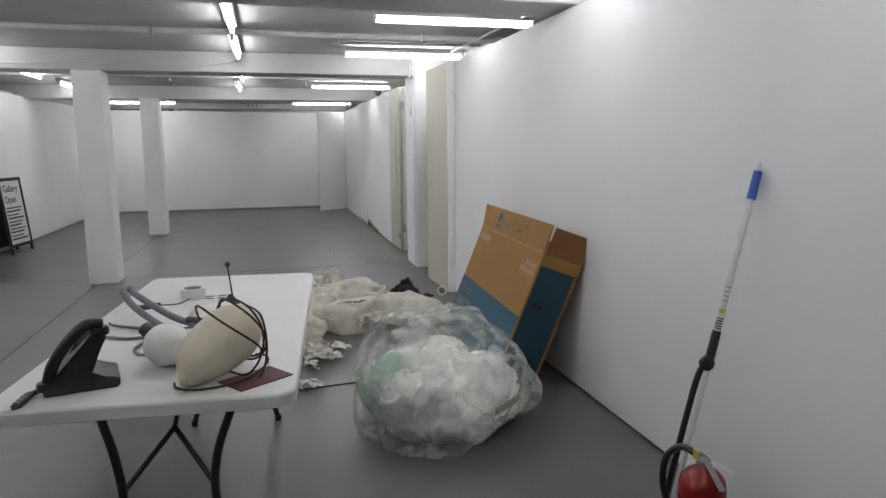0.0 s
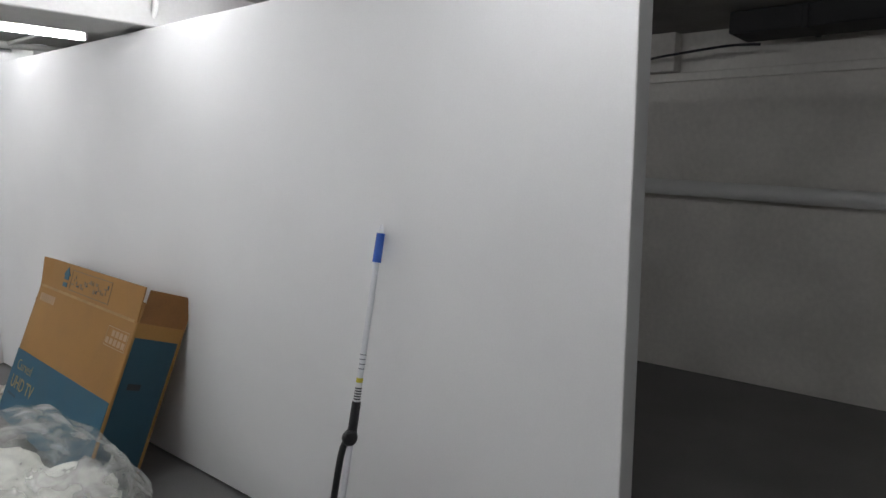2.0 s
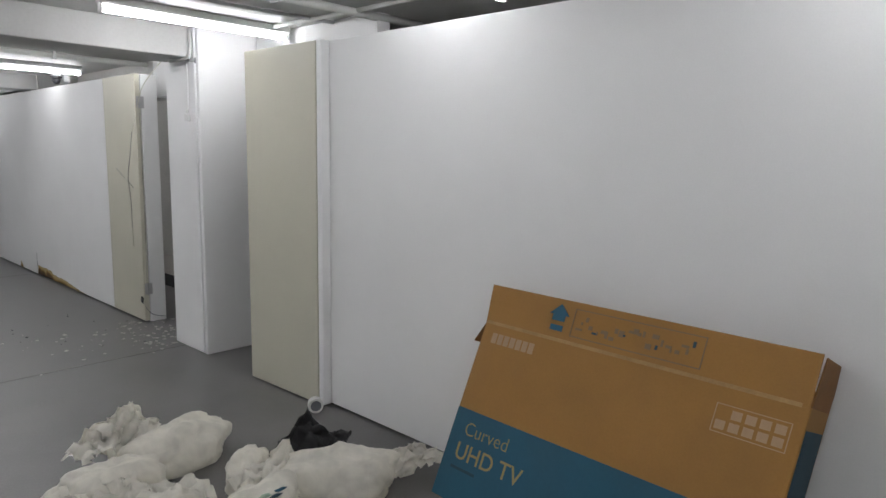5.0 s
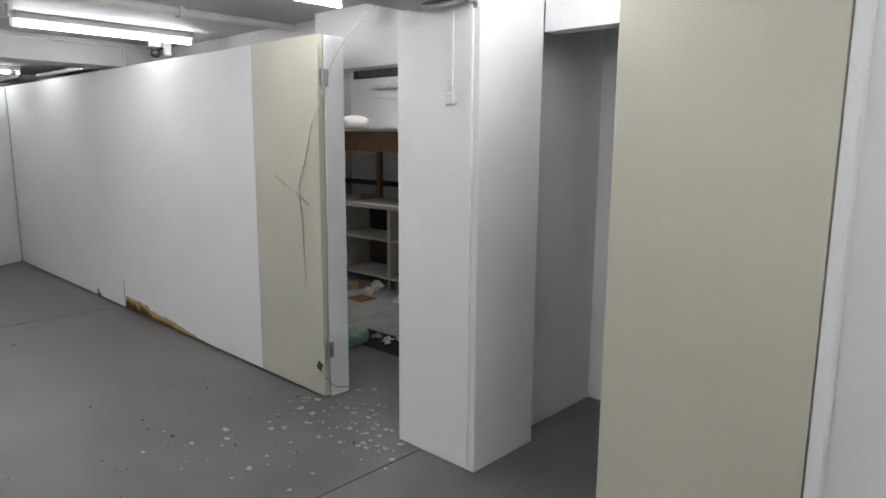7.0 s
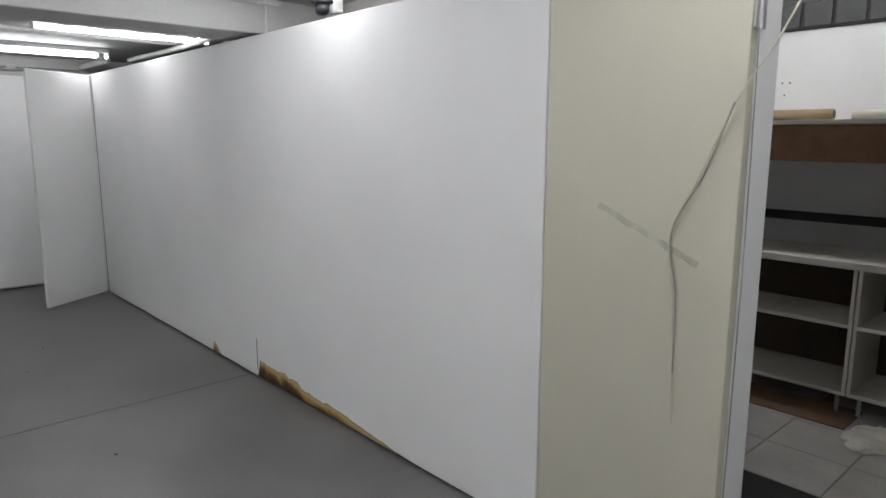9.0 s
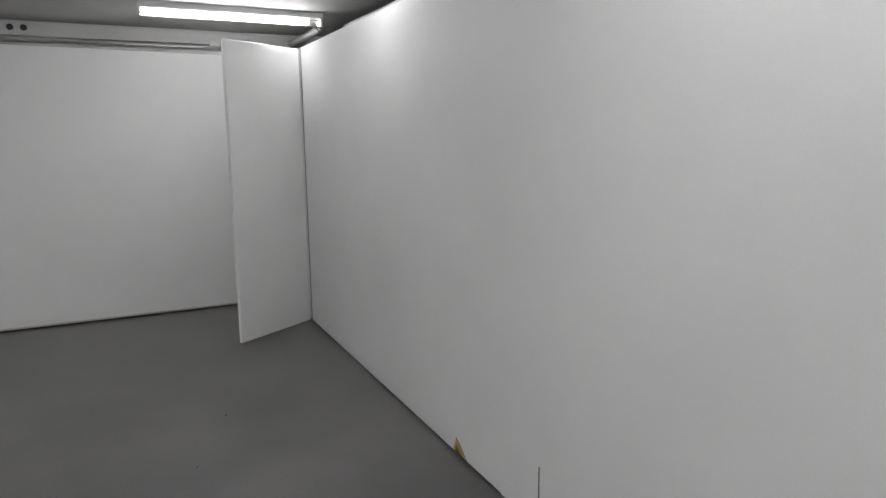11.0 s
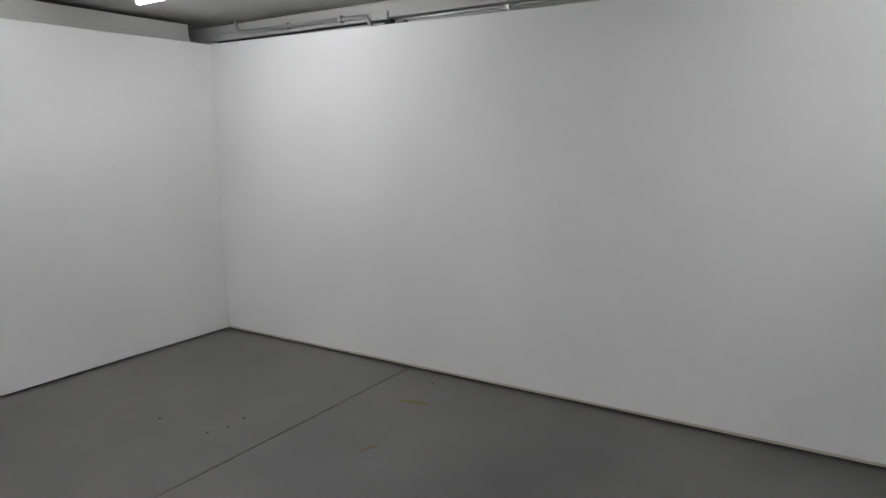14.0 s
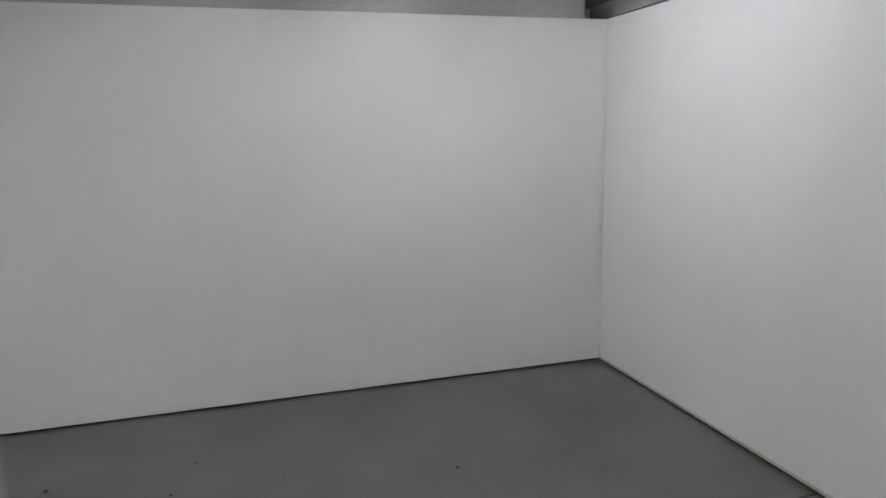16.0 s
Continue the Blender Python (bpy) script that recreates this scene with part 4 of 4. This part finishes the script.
def bent_board(w, h, t, m, wave=0.002, nx=40, ny=5):
    """A thin card panel with a wavy, slightly torn upper edge and a kinked far corner."""
    bm = bmesh.new()
    face = []
    for side in (0, 1):
        rows = []
        for i in range(nx + 1):
            u = i / nx
            col = []
            for j in range(ny + 1):
                e = j / ny
                kink = 0.12 * h * max(0.0, 1 - u / 0.09) * e
                z = -side * -t + wave * e * noise.noise(Vector((u * 5, e * 1.5, 3.3))) - kink
                y = e * (h + 0.25 * wave * noise.noise(Vector((u * 14, 7.0, 0))))
                col.append(bm.verts.new((u * w, y, z)))
            rows.append(col)
        face.append(rows)
    for side, rows in enumerate(face):
        for i in range(nx):
            for j in range(ny):
                q = (rows[i][j], rows[i + 1][j], rows[i + 1][j + 1], rows[i][j + 1])
                bm.faces.new(q if side else q[::-1])
    a, b = face
    ring = [(i, 0) for i in range(nx)] + [(nx, j) for j in range(ny)] + [(i, ny) for i in range(nx, 0, -1)] + [(0, j) for j in range(ny, 0, -1)]
    for k, (i, j) in enumerate(ring):
        i2, j2 = ring[(k + 1) % len(ring)]
        bm.faces.new((a[i][j], a[i2][j2], b[i2][j2], b[i][j]))
    bmesh.ops.transform(bm, matrix=m, verts=bm.verts)
    return bm


def carton():
    root = thing("tv_carton", "open brown television carton with blue print leaning on the wall", "cardboard box")

    def add(name, bm, m, parent=root, label=""):
        for v in bm.verts:
            if v.co.z > 0.02:
                v.co.z *= 0.62 + 0.38 * min(1.0, max(0.0, v.co.x / W_BOX))
        bmesh.ops.transform(bm, matrix=BOXM, verts=bm.verts)
        bmesh.ops.recalc_face_normals(bm, faces=bm.faces)
        return part(name, bm, m, parent, label)

    w, h, d, t = W_BOX, H_BOX, D_BOX, 0.006
    front = add("front_panel", boxm((0, 0, 0), (w, h, t), 0.003), M_CARD)
    add("back_panel", boxm((0, 0, d - t), (w, h + 0.10, d), 0.002), M_CARD)
    add("side_panel", boxm((0, 0, t), (t, h, d - t), 0.001), M_CARD)
    side = add("side_panel", boxm((w - t, 0, t), (w, h, d - t), 0.001), M_CARD)
    add("bottom_panel", boxm((t, 0, t), (w - t, t, d - t)), M_CARD)
    # blue field, higher at the far end
    bm = bmesh.new()
    pts = [(0.002, 0.004), (w - 0.012, 0.004), (w - 0.012, 0.40), (0.002, 0.395)]
    vs = [bm.verts.new((x, y, -0.0025)) for x, y in pts]
    bm.faces.new(vs)
    r = bmesh.ops.extrude_face_region(bm, geom=bm.faces[:])
    for v in r["geom"]:
        if isinstance(v, bmesh.types.BMVert):
            v.co.z = 0.001
    add("blue_field", bm, M_BLUE, front, "blue printed field")
    add("blue_side_field", boxm((w - 0.001, 0.004, 0.012), (w + 0.0025, h - 0.07, d - 0.018)), M_BLUE_DARK, side, "dark blue printed field")
    add("hand_hole", boxm((w + 0.002, 0.47, 0.05), (w + 0.0045, 0.50, 0.115), 0.001), M_MATTE_BLACK, side, "dark hand hole")
    # flaps
    flap = add("front_flap", bent_board(w - 0.004, 0.165, t, pose(0, h + 0.002, 0.0, -4, 0, 0)), M_CARD, root, "raised top flap")
    add("crease", bent_board(w - 0.03, 0.014, 0.0016, pose(0.004, h - 0.006, -0.0022, 0, 0, 0), 0.0015), M_CARD_WORN, front, "scuffed pale fold line")
    add("back_flap", boxm((0.25, 0, 0), (w - 0.02, 0.05, t), 0.002, pose(0, h + 0.10, d - 0.01, -18, 0, 0)), M_CARD_IN, root)
    add("end_flap", boxm((0, 0, 0.012), (t, 0.16, d - 0.004), 0.002, pose(w - 0.006, h, 0, 0, 0, -2)), M_CARD_IN, root, "raised end flap")
    add("end_flap", boxm((0, 0, 0.02), (t, 0.10, d - 0.02), 0.002, pose(-0.003, h - 0.005, 0, 0, 0, 158)), M_CARD_IN, root, "end flap hanging down")
    # print
    flip = Matrix.Rotation(math.pi, 4, "Y")
    flip = Matrix(((1, 0, 0, 0), (0, 1, 0, 0), (0, 0, -1, 0), (0, 0, 0, 1)))
    for body, size, x, y, bold in (("Curved", 0.082, 0.075, 0.29, -0.001), ("UHD TV", 0.10, 0.06, 0.185, 0.0005)):
        bm = text_mesh(body, size, Matrix.Translation((x, y, -0.0034)) @ flip, bold)
        add("lettering", bm, M_GOLD, front, "thin gold lettering")
    add("print_bar", boxm((0.06, 0.14, -0.0034), (0.20, 0.152, -0.0024)), M_BLUE_DARK, front)
    for k in range(7):
        add("logo_block", boxm((0.06 + 0.034 * k, h - 0.085, -0.0012), (0.087 + 0.034 * k, h - 0.04, 0.001)), M_PRINT, front, "pale printed block")
    for a, b in (((1.065, 0.63), (1.30, 0.633)), ((1.065, 0.722), (1.30, 0.725)), ((1.065, 0.633), (1.068, 0.722)), ((1.297, 0.633), (1.30, 0.722))):
        add("print_frame", boxm((*a, -0.0012), (*b, 0.001)), M_PRINT, front)
    for r_ in range(2):
        for k in range(5):
            if (r_, k) != (1, 0):
                add("icon_block", boxm((1.075 + 0.045 * k, 0.642 + 0.04 * r_, -0.0012), (1.108 + 0.045 * k, 0.672 + 0.04 * r_, 0.001)), M_PRINT, front, "pale printed block")

    def on_flap(bm):
        bmesh.ops.transform(bm, matrix=pose(0, h + 0.002, 0.0, -4, 0, 0) @ Matrix.Translation((0, 0, -0.002)), verts=bm.verts)
        return bm

    for a, b in (((0.44, 0.025), (0.98, 0.029)), ((0.44, 0.135), (0.98, 0.139)), ((0.44, 0.029), (0.444, 0.135)), ((0.976, 0.029), (0.98, 0.135))):
        add("print_frame", on_flap(boxm((*a, -0.0012), (*b, 0.001))), M_PRINT_GREY, flap)
    rnd = random.Random(8)
    for k in range(26):
        x, y = 0.46 + 0.019 * k, rnd.uniform(0.045, 0.095)
        dx, dy = rnd.uniform(0.006, 0.03), rnd.uniform(0.006, 0.026)
        add("pictogram", on_flap(boxm((x, y, -0.0012 - 0.0001 * (k % 3)), (x + dx, y + dy, 0.001), 0.0)), M_BLUE_DARK if k % 7 == 4 else M_PRINT_GREY, flap)
    bm = bmesh.new()
    vs = [bm.verts.new((x, y, -0.0015)) for x, y in ((0.34, 0.075), (0.40, 0.075), (0.40, 0.10), (0.418, 0.10), (0.37, 0.145), (0.322, 0.10), (0.34, 0.10))]
    bm.faces.new(vs)
    r = bmesh.ops.extrude_face_region(bm, geom=bm.faces[:])
    for v in r["geom"]:
        if isinstance(v, bmesh.types.BMVert):
            v.co.z = 0.001
    add("up_arrow", on_flap(bm), M_BLUE, flap, "blue up arrow")
    add("arrow_bar", on_flap(boxm((0.34, 0.035, -0.0015), (0.40, 0.058, 0.001))), M_BLUE, flap)


carton()


# ---------- bags and packing film on the floor ----------
def big_bag():
    root = thing("rubbish_bag", "large clear plastic bag stuffed with white packing foam", "plastic bag")
    part("foam", crumple((-0.85, 2.97), (0.345, 0.225, 0.19), 2.4, 0.16, 1.9, 5, 0.01, 10, 4), M_STUFF, root, "white foam wadding", smooth=True)
    part("foam", crumple((-0.88, 3.34), (0.26, 0.23, 0.19), 7.1, 0.15, 1.9, 5, 0.01, 50, 4), M_STUFF, root, "white foam wadding", smooth=True)
    part("green_film", crumple((-1.13, 3.15), (0.15, 0.18, 0.17), 4.9, 0.14, 1.8, 4, 0.012, 0, 3), M_GREEN, root, "pale green film", smooth=True)
    for x, y, w in ((-0.95, 2.75, 0.06), (-0.75, 2.76, 0.04)):
        part("blue_print_patch", boxm((x - w, y - 0.002, 0.03), (x + w, y + 0.002, 0.055), 0.001), M_BLUE_DARK, root, "dark blue print on the film")
    part("label_card", boxm((-0.075, -0.004, -0.026), (0.075, 0.004, 0.026), 0.002, pose(-0.66, 2.72, 0.20, 25, -14, 20)), M_OLIVE, root, "dull yellow label")
    skin = part("bag_film", crumple((-0.91, 3.10), (0.46, 0.54, 0.315), 1.5, 0.09, 1.9, 6, 0.004, 0, 4), M_BAG, root, "clear crumpled film", smooth=True)
    return root


big_bag()
# heaps of milky packing film
heaps = (((-1.02, 5.85), (0.26, 0.13, 0.12), 12, 15), ((-1.44, 5.62), (0.19, 0.22, 0.12), 13, 80), ((-1.42, 5.1), (0.17, 0.17, 0.13), 14, 30),
         ((-0.70, 5.02), (0.27, 0.13, 0.135), 15, -28), ((-0.90, 5.40), (0.14, 0.09, 0.10), 16, 40), ((-1.52, 4.72), (0.13, 0.22, 0.11), 17, 0))
for (x, y), s, seed, turn in heaps:
    tagged(mesh_ob("packing_film", crumple((x, y), s, seed * 1.37, 0.2, 1.5, 5, 0.0, turn, 4), M_WRAP, True), "heap of milky crumpled packing film on the floor", "packing film", "heaps of packing film")
sheets = (((-0.36, 4.98, 0), (0.32, 0.13), 21, 0.17, -12), ((-0.88, 5.15, 0.02), (0.26, 0.2), 22, 0.22, 25), ((-1.42, 5.3, 0.01), (0.26, 0.5), 23, 0.26, 10),
          ((-1.25, 5.98, 0.01), (0.3, 0.18), 25, 0.24, 15), ((-1.48, 4.35, 0), (0.16, 0.26), 26, 0.1, 5),
          ((-0.95, 4.75, 0), (0.2, 0.14), 27, 0.2, -20))
for at, s, seed, lift, turn in sheets:
    tagged(mesh_ob("film_sheet", sheet(at, s, seed, lift, turn), M_WRAP, True), "loose folded sheet of milky film on the floor", "film sheet", "loose film sheets")
pb = thing("printed_bag", "thin white shopping bag with green and blue print", "plastic bag")
part("bag_skin", crumple((-1.12, 4.95), (0.23, 0.15, 0.14), 31.3, 0.13, 1.6, 5, 0.0, 20, 3), M_WRAP, pb, smooth=True)
for dx, dy, dz, m in ((-0.12, -0.05, 0.255, M_GREEN), (-0.07, -0.04, 0.268, M_GREEN), (-0.04, -0.06, 0.268, M_BLUE), (0.0, -0.04, 0.27, M_GREEN), (0.03, -0.06, 0.265, M_BLUE_DARK), (0.07, -0.03, 0.265, M_BLUE)):
    part("print_patch", lumpy((-1.12 + dx, 4.93 + dy, dz - 0.03), (0.026, 0.010, 0.004), dx * 50, 0.9, 2), m, pb, "coloured print")
tagged(mesh_ob("black_bag", sheet((-0.60, 5.36, 0.0), (0.25, 0.13), 33.7, 0.24, -15, 40, 2.6), M_BLACK_BAG, True), "small crumpled black plastic bag", "plastic bag")
for k, (x, y) in enumerate(((-1.42, 4.28), (-1.35, 4.22), (-1.5, 4.1), (-1.28, 4.42), (-1.53, 3.72))):
    tagged(mesh_ob("paper_scrap", sheet((x, y, 0), (0.095, 0.07), 50 + k * 1.9, 0.06, 40 * k, 16, 2.2), M_STUFF, True), "torn white paper scrap on the floor", "paper", "paper scraps")
pipe("floor_wire", [(-1.60, 3.72, 0.004), (-1.42, 3.74, 0.004), (-1.25, 3.76, 0.004)], 0.004, M_DARK, "thin black wire lying on the floor", "wire")
roll = thing("tape_roll", "roll of white tape standing on edge by the door jamb", "tape roll", at=pose(-0.14, 5.93, 0.046, 90, 0, -29))
part("tape_ring", lathe([(0.033, -0.024), (0.045, -0.024), (0.046, 0), (0.045, 0.024), (0.033, 0.024)], seg=26), M_TABLE, roll)
part("core_hole", lathe([(0.032, -0.0246), (0.032, 0.0246)], seg=20), M_GREY_TUBE, roll, "open dark core")


# ---------- cleaning pole, fire extinguisher and bin by the near wall ----------
def cleaning_pole():
    root = thing("cleaning_pole", "white telescopic pole with blue tip and black grip leaning on wall", "pole")
    top, bot = Vector((-0.012, 1.905, 1.357)), Vector((-0.335, 1.893, 0.0))

    def at(z):
        return bot + (top - bot) * (z / top.z)

    part("tip", rodm(at(1.325), at(1.355), 0.009, 0.005), M_ALU, root)
    part("blue_socket", rodm(at(1.225), at(1.325), 0.016, 0.015), M_BLUE_PLASTIC, root, "blue plastic socket")
    part("shaft", rodm(at(0.02), at(1.225), 0.0105), M_ALU, root)
    part("label_band", rodm(at(0.752), at(0.81), 0.0118), M_SIGN, root, "white label band")
    for k in range(5):
        part("label_mark", rodm(at(0.757 + 0.009 * k), at(0.762 + 0.009 * k), 0.0123), M_INK, root)
    part("yellow_ring", rodm(at(0.815), at(0.83), 0.012), M_YELLOW, root)
    for k in range(4):
        part("scale_mark", rodm(at(0.86 + 0.016 * k), at(0.863 + 0.016 * k), 0.0108), M_GREY_TUBE, root)
    part("grip", rodm(at(0.64), at(0.75), 0.017, 0.016), M_DARK, root, "black grip")
    part("knuckle", lumpy(at(0.60) - Vector((0, 0, 0.0)), (0.028, 0.026, 0.03), 5, 0.2, 3), M_DARK, root)
    o = Vector((-0.012, 0.03, 0))
    part("lower_bar", hose([at(0.63), at(0.59) + o * 0.8, at(0.45) + o, at(0.15) + o, at(0.03) + o], 0.012, 10, 4), M_DARK, root, smooth=True)


cleaning_pole()


def extinguisher():
    root = thing("fire_extinguisher", "red fire extinguisher with black hose and metal lever", "fire extinguisher", at=pose(-0.315, 1.725, 0) @ Matrix.Scale(1.06, 4))
    part("cylinder", lathe([(0.06, 0.0), (0.072, 0.01), (0.075, 0.03), (0.075, 0.235), (0.07, 0.27), (0.05, 0.295), (0.026, 0.305), (0.024, 0.32)], seg=28), M_RED, root, smooth=True)
    part("valve", lathe([(0.02, 0.318), (0.022, 0.335), (0.016, 0.35), (0.016, 0.36)], seg=14), M_METAL, root)
    part("upper_lever", boxm((-0.012, -0.11, 0.36), (0.012, 0.03, 0.366), 0.002, pose(0, 0, 0, 4, 0, 0)), M_METAL, root)
    part("lower_lever", boxm((-0.01, -0.12, -0.004), (0.01, 0.0, 0.004), 0.002, pose(0, 0, 0.345, 35, 0, 0)), M_METAL, root)
    part("safety_tag", boxm((-0.02, 0.0, 0.33), (-0.014, 0.03, 0.362), 0.001), M_YELLOW, root, "yellow safety tag")
    part("hose", hose([(0, 0.02, 0.335), (-0.02, 0.09, 0.34), (-0.03, 0.16, 0.27), (-0.03, 0.17, 0.16), (-0.01, 0.13, 0.06), (0.0, 0.10, 0.03)], 0.012, 10, 5), M_DARK, root, "black rubber hose", smooth=True)
    part("strap", lathe([(0.0765, 0.14), (0.0765, 0.16)], seg=24), M_DARK, root)


extinguisher()
tagged(mesh_ob("dust_brush", boxm((-0.07, -0.02, 0.0), (0.07, 0.02, 0.05), 0.008, pose(-0.36, 1.95, 0.2, 0, 10, 60), 2), M_BLUE_PLASTIC), "small blue plastic brush head by the pole", "brush").location.z = -0.19
dm = thing("waste_bin", "black plastic bin with a domed lid by the wall", "bin", at=pose(-0.24, 1.13, 0))
part("bin_body", lathe([(0.085, 0), (0.095, 0.02), (0.105, 0.42)], seg=28), M_DARK, dm, smooth=True)
part("bin_lid", lathe([(0.11, 0.42), (0.111, 0.44), (0.09, 0.47), (0.05, 0.485), (0.04, 0.484)], seg=28), M_DARK, dm, "domed black lid", smooth=True)


# ---------- folding sign by the far wall ----------
def a_sign():
    root = thing("pavement_sign", "black A-frame sign with a white lettered panel", "sign", at=pose(-5.2, 10.26, 0, 0, 0, 82))

    def leaf(s):
        m = pose(0, s * 0.105, 0, s * 5.5, 0, 0)
        for x in (-0.27, 0.27):
            part("frame_post", boxm((x - 0.02, -0.015, 0), (x + 0.02, 0.015, 1.04), 0.003, m), M_MATTE_BLACK, root)
        for z in (0.09, 1.0):
            part("frame_rail", boxm((-0.248, -0.014, z), (0.248, 0.014, z + 0.04), 0.003, m), M_MATTE_BLACK, root)
        panel = part("panel", boxm((-0.248, -0.006, 0.132), (0.248, 0.006, 0.998), 0.001, m), M_SIGN if s < 0 else M_MATTE_BLACK, root, "white lettered panel" if s < 0 else "black rear panel")
        if s < 0:
            up = m @ Matrix.Translation((-0.21, -0.0085, 0)) @ Matrix.Rotation(radians(90), 4, "X")
            part("lettering", text_mesh("Gallery", 0.13, up @ Matrix.Translation((0, 0.85, 0)), 0.002), M_INK, panel, "dark lettering")
            part("lettering", text_mesh("Open", 0.13, up @ Matrix.Translation((0, 0.70, 0)), 0.002), M_INK, panel, "dark lettering")
            for k in range(10):
                z = 0.62 - 0.048 * k
                part("text_bar", boxm((-0.21, -0.0085, z), (0.20 - 0.05 * (k % 3), -0.0065, z + 0.018 + 0.006 * (k % 2)), 0, m), M_INK, panel)

    leaf(-1)
    leaf(1)


a_sign()


# ---------- debris ----------
def flakes(name, material, count, spots, size, label, seed):
    rnd = random.Random(seed)
    bm = bmesh.new()
    for _ in range(count):
        cx, cy, sx, sy = rnd.choice(spots)
        x, y = rnd.gauss(cx, sx), rnd.gauss(cy, sy)
        if -0.085 < x < 0.44 and 7.40 < y < 7.98:
            continue
        if x > -0.02 and (y > 8.68 or y < 7.4):
            continue
        r = size * rnd.uniform(0.3, 1.0) ** 2 + 0.003
        n = rnd.randint(4, 6)
        a0 = rnd.uniform(0, 6)
        lo = [bm.verts.new((x + r * rnd.uniform(0.5, 1.2) * math.cos(a0 + 6.283 * k / n), y + r * rnd.uniform(0.5, 1.2) * math.sin(a0 + 6.283 * k / n), 0.0012)) for k in range(n)]
        hi = [bm.verts.new((v.co.x * 0.96 + x * 0.04, v.co.y * 0.96 + y * 0.04, 0.002 + r * rnd.uniform(0.05, 0.4))) for v in lo]
        bm.faces.new(hi)
        for k in range(n):
            bm.faces.new((lo[k], lo[(k + 1) % n], hi[(k + 1) % n], hi[k]))
    tagged(mesh_ob(name, bm, material), label, "debris", kind="stuff")


flakes("paint_flakes", M_RUBBLE, 130, ((-0.16, 8.02, 0.10, 0.16), (-0.1, 8.3, 0.16, 0.2), (-0.45, 8.45, 0.35, 0.3), (0.3, 8.4, 0.3, 0.2)), 0.022, "white paint and plaster flakes scattered on the floor", 3)
flakes("dark_grit", M_RUBBLE_DARK, 38, ((-0.4, 8.4, 0.5, 0.5), (0.3, 8.4, 0.3, 0.15), (-1.0, 9.2, 0.5, 0.6)), 0.011, "dark grit and chips scattered on the floor", 4)
flakes("far_grit", M_RUBBLE_DARK, 30, ((-2.0, 13.8, 1.2, 1.0), (-3.5, 13.5, 0.9, 0.9)), 0.012, "few dark specks on the clean floor", 5)

for k, (x, y, s, turn) in enumerate(((-3.15, 15.48, 0.09, 10), (-3.02, 14.9, 0.05, 70))):
    sm = mesh_ob("floor_smudge", lumpy((0, 0, 0), (s, s * 0.3, 0.001), 3 + k, 0.6, 3), M_OLIVE if k == 0 else M_PRINT_GREY)
    sm.matrix_world = pose(x, y, 0.0002, 0, 0, turn)
    tagged(sm, "dull smear dried on the grey floor", "smudge", kind="stuff")

# ---------- floor slabs and tiles ----------
xs = (-5.95, -3.53, 3.13)
ys = (-3.05, 3.75, 7.79, 11.925, 16.15)
for i in range(2):
    for j in range(4):
        x1 = xs[i + 1] if i == 0 else 3.13
        part("slab", boxm((xs[i] + 0.004, ys[j] + 0.004, -0.05), (x1 - 0.004, ys[j + 1] - 0.004, 0.0), 0.002), M_FLOOR, floor)
tile = boxm((-0.198, -0.198, -0.004), (0.198, 0.198, 0.008), 0.002)
tile_me = bpy.data.meshes.new("tile")
tile.to_mesh(tile_me)
tile.free()
tile_me.materials.append(M_TILE)
for i in range(5):
    for j in range(11):
        o = new("tile", tile_me)
        o.parent = floor
        o.location = (1.368 + 0.402 * i if i < 4 else 2.93, 8.14 + 0.402 * j, 0.0)
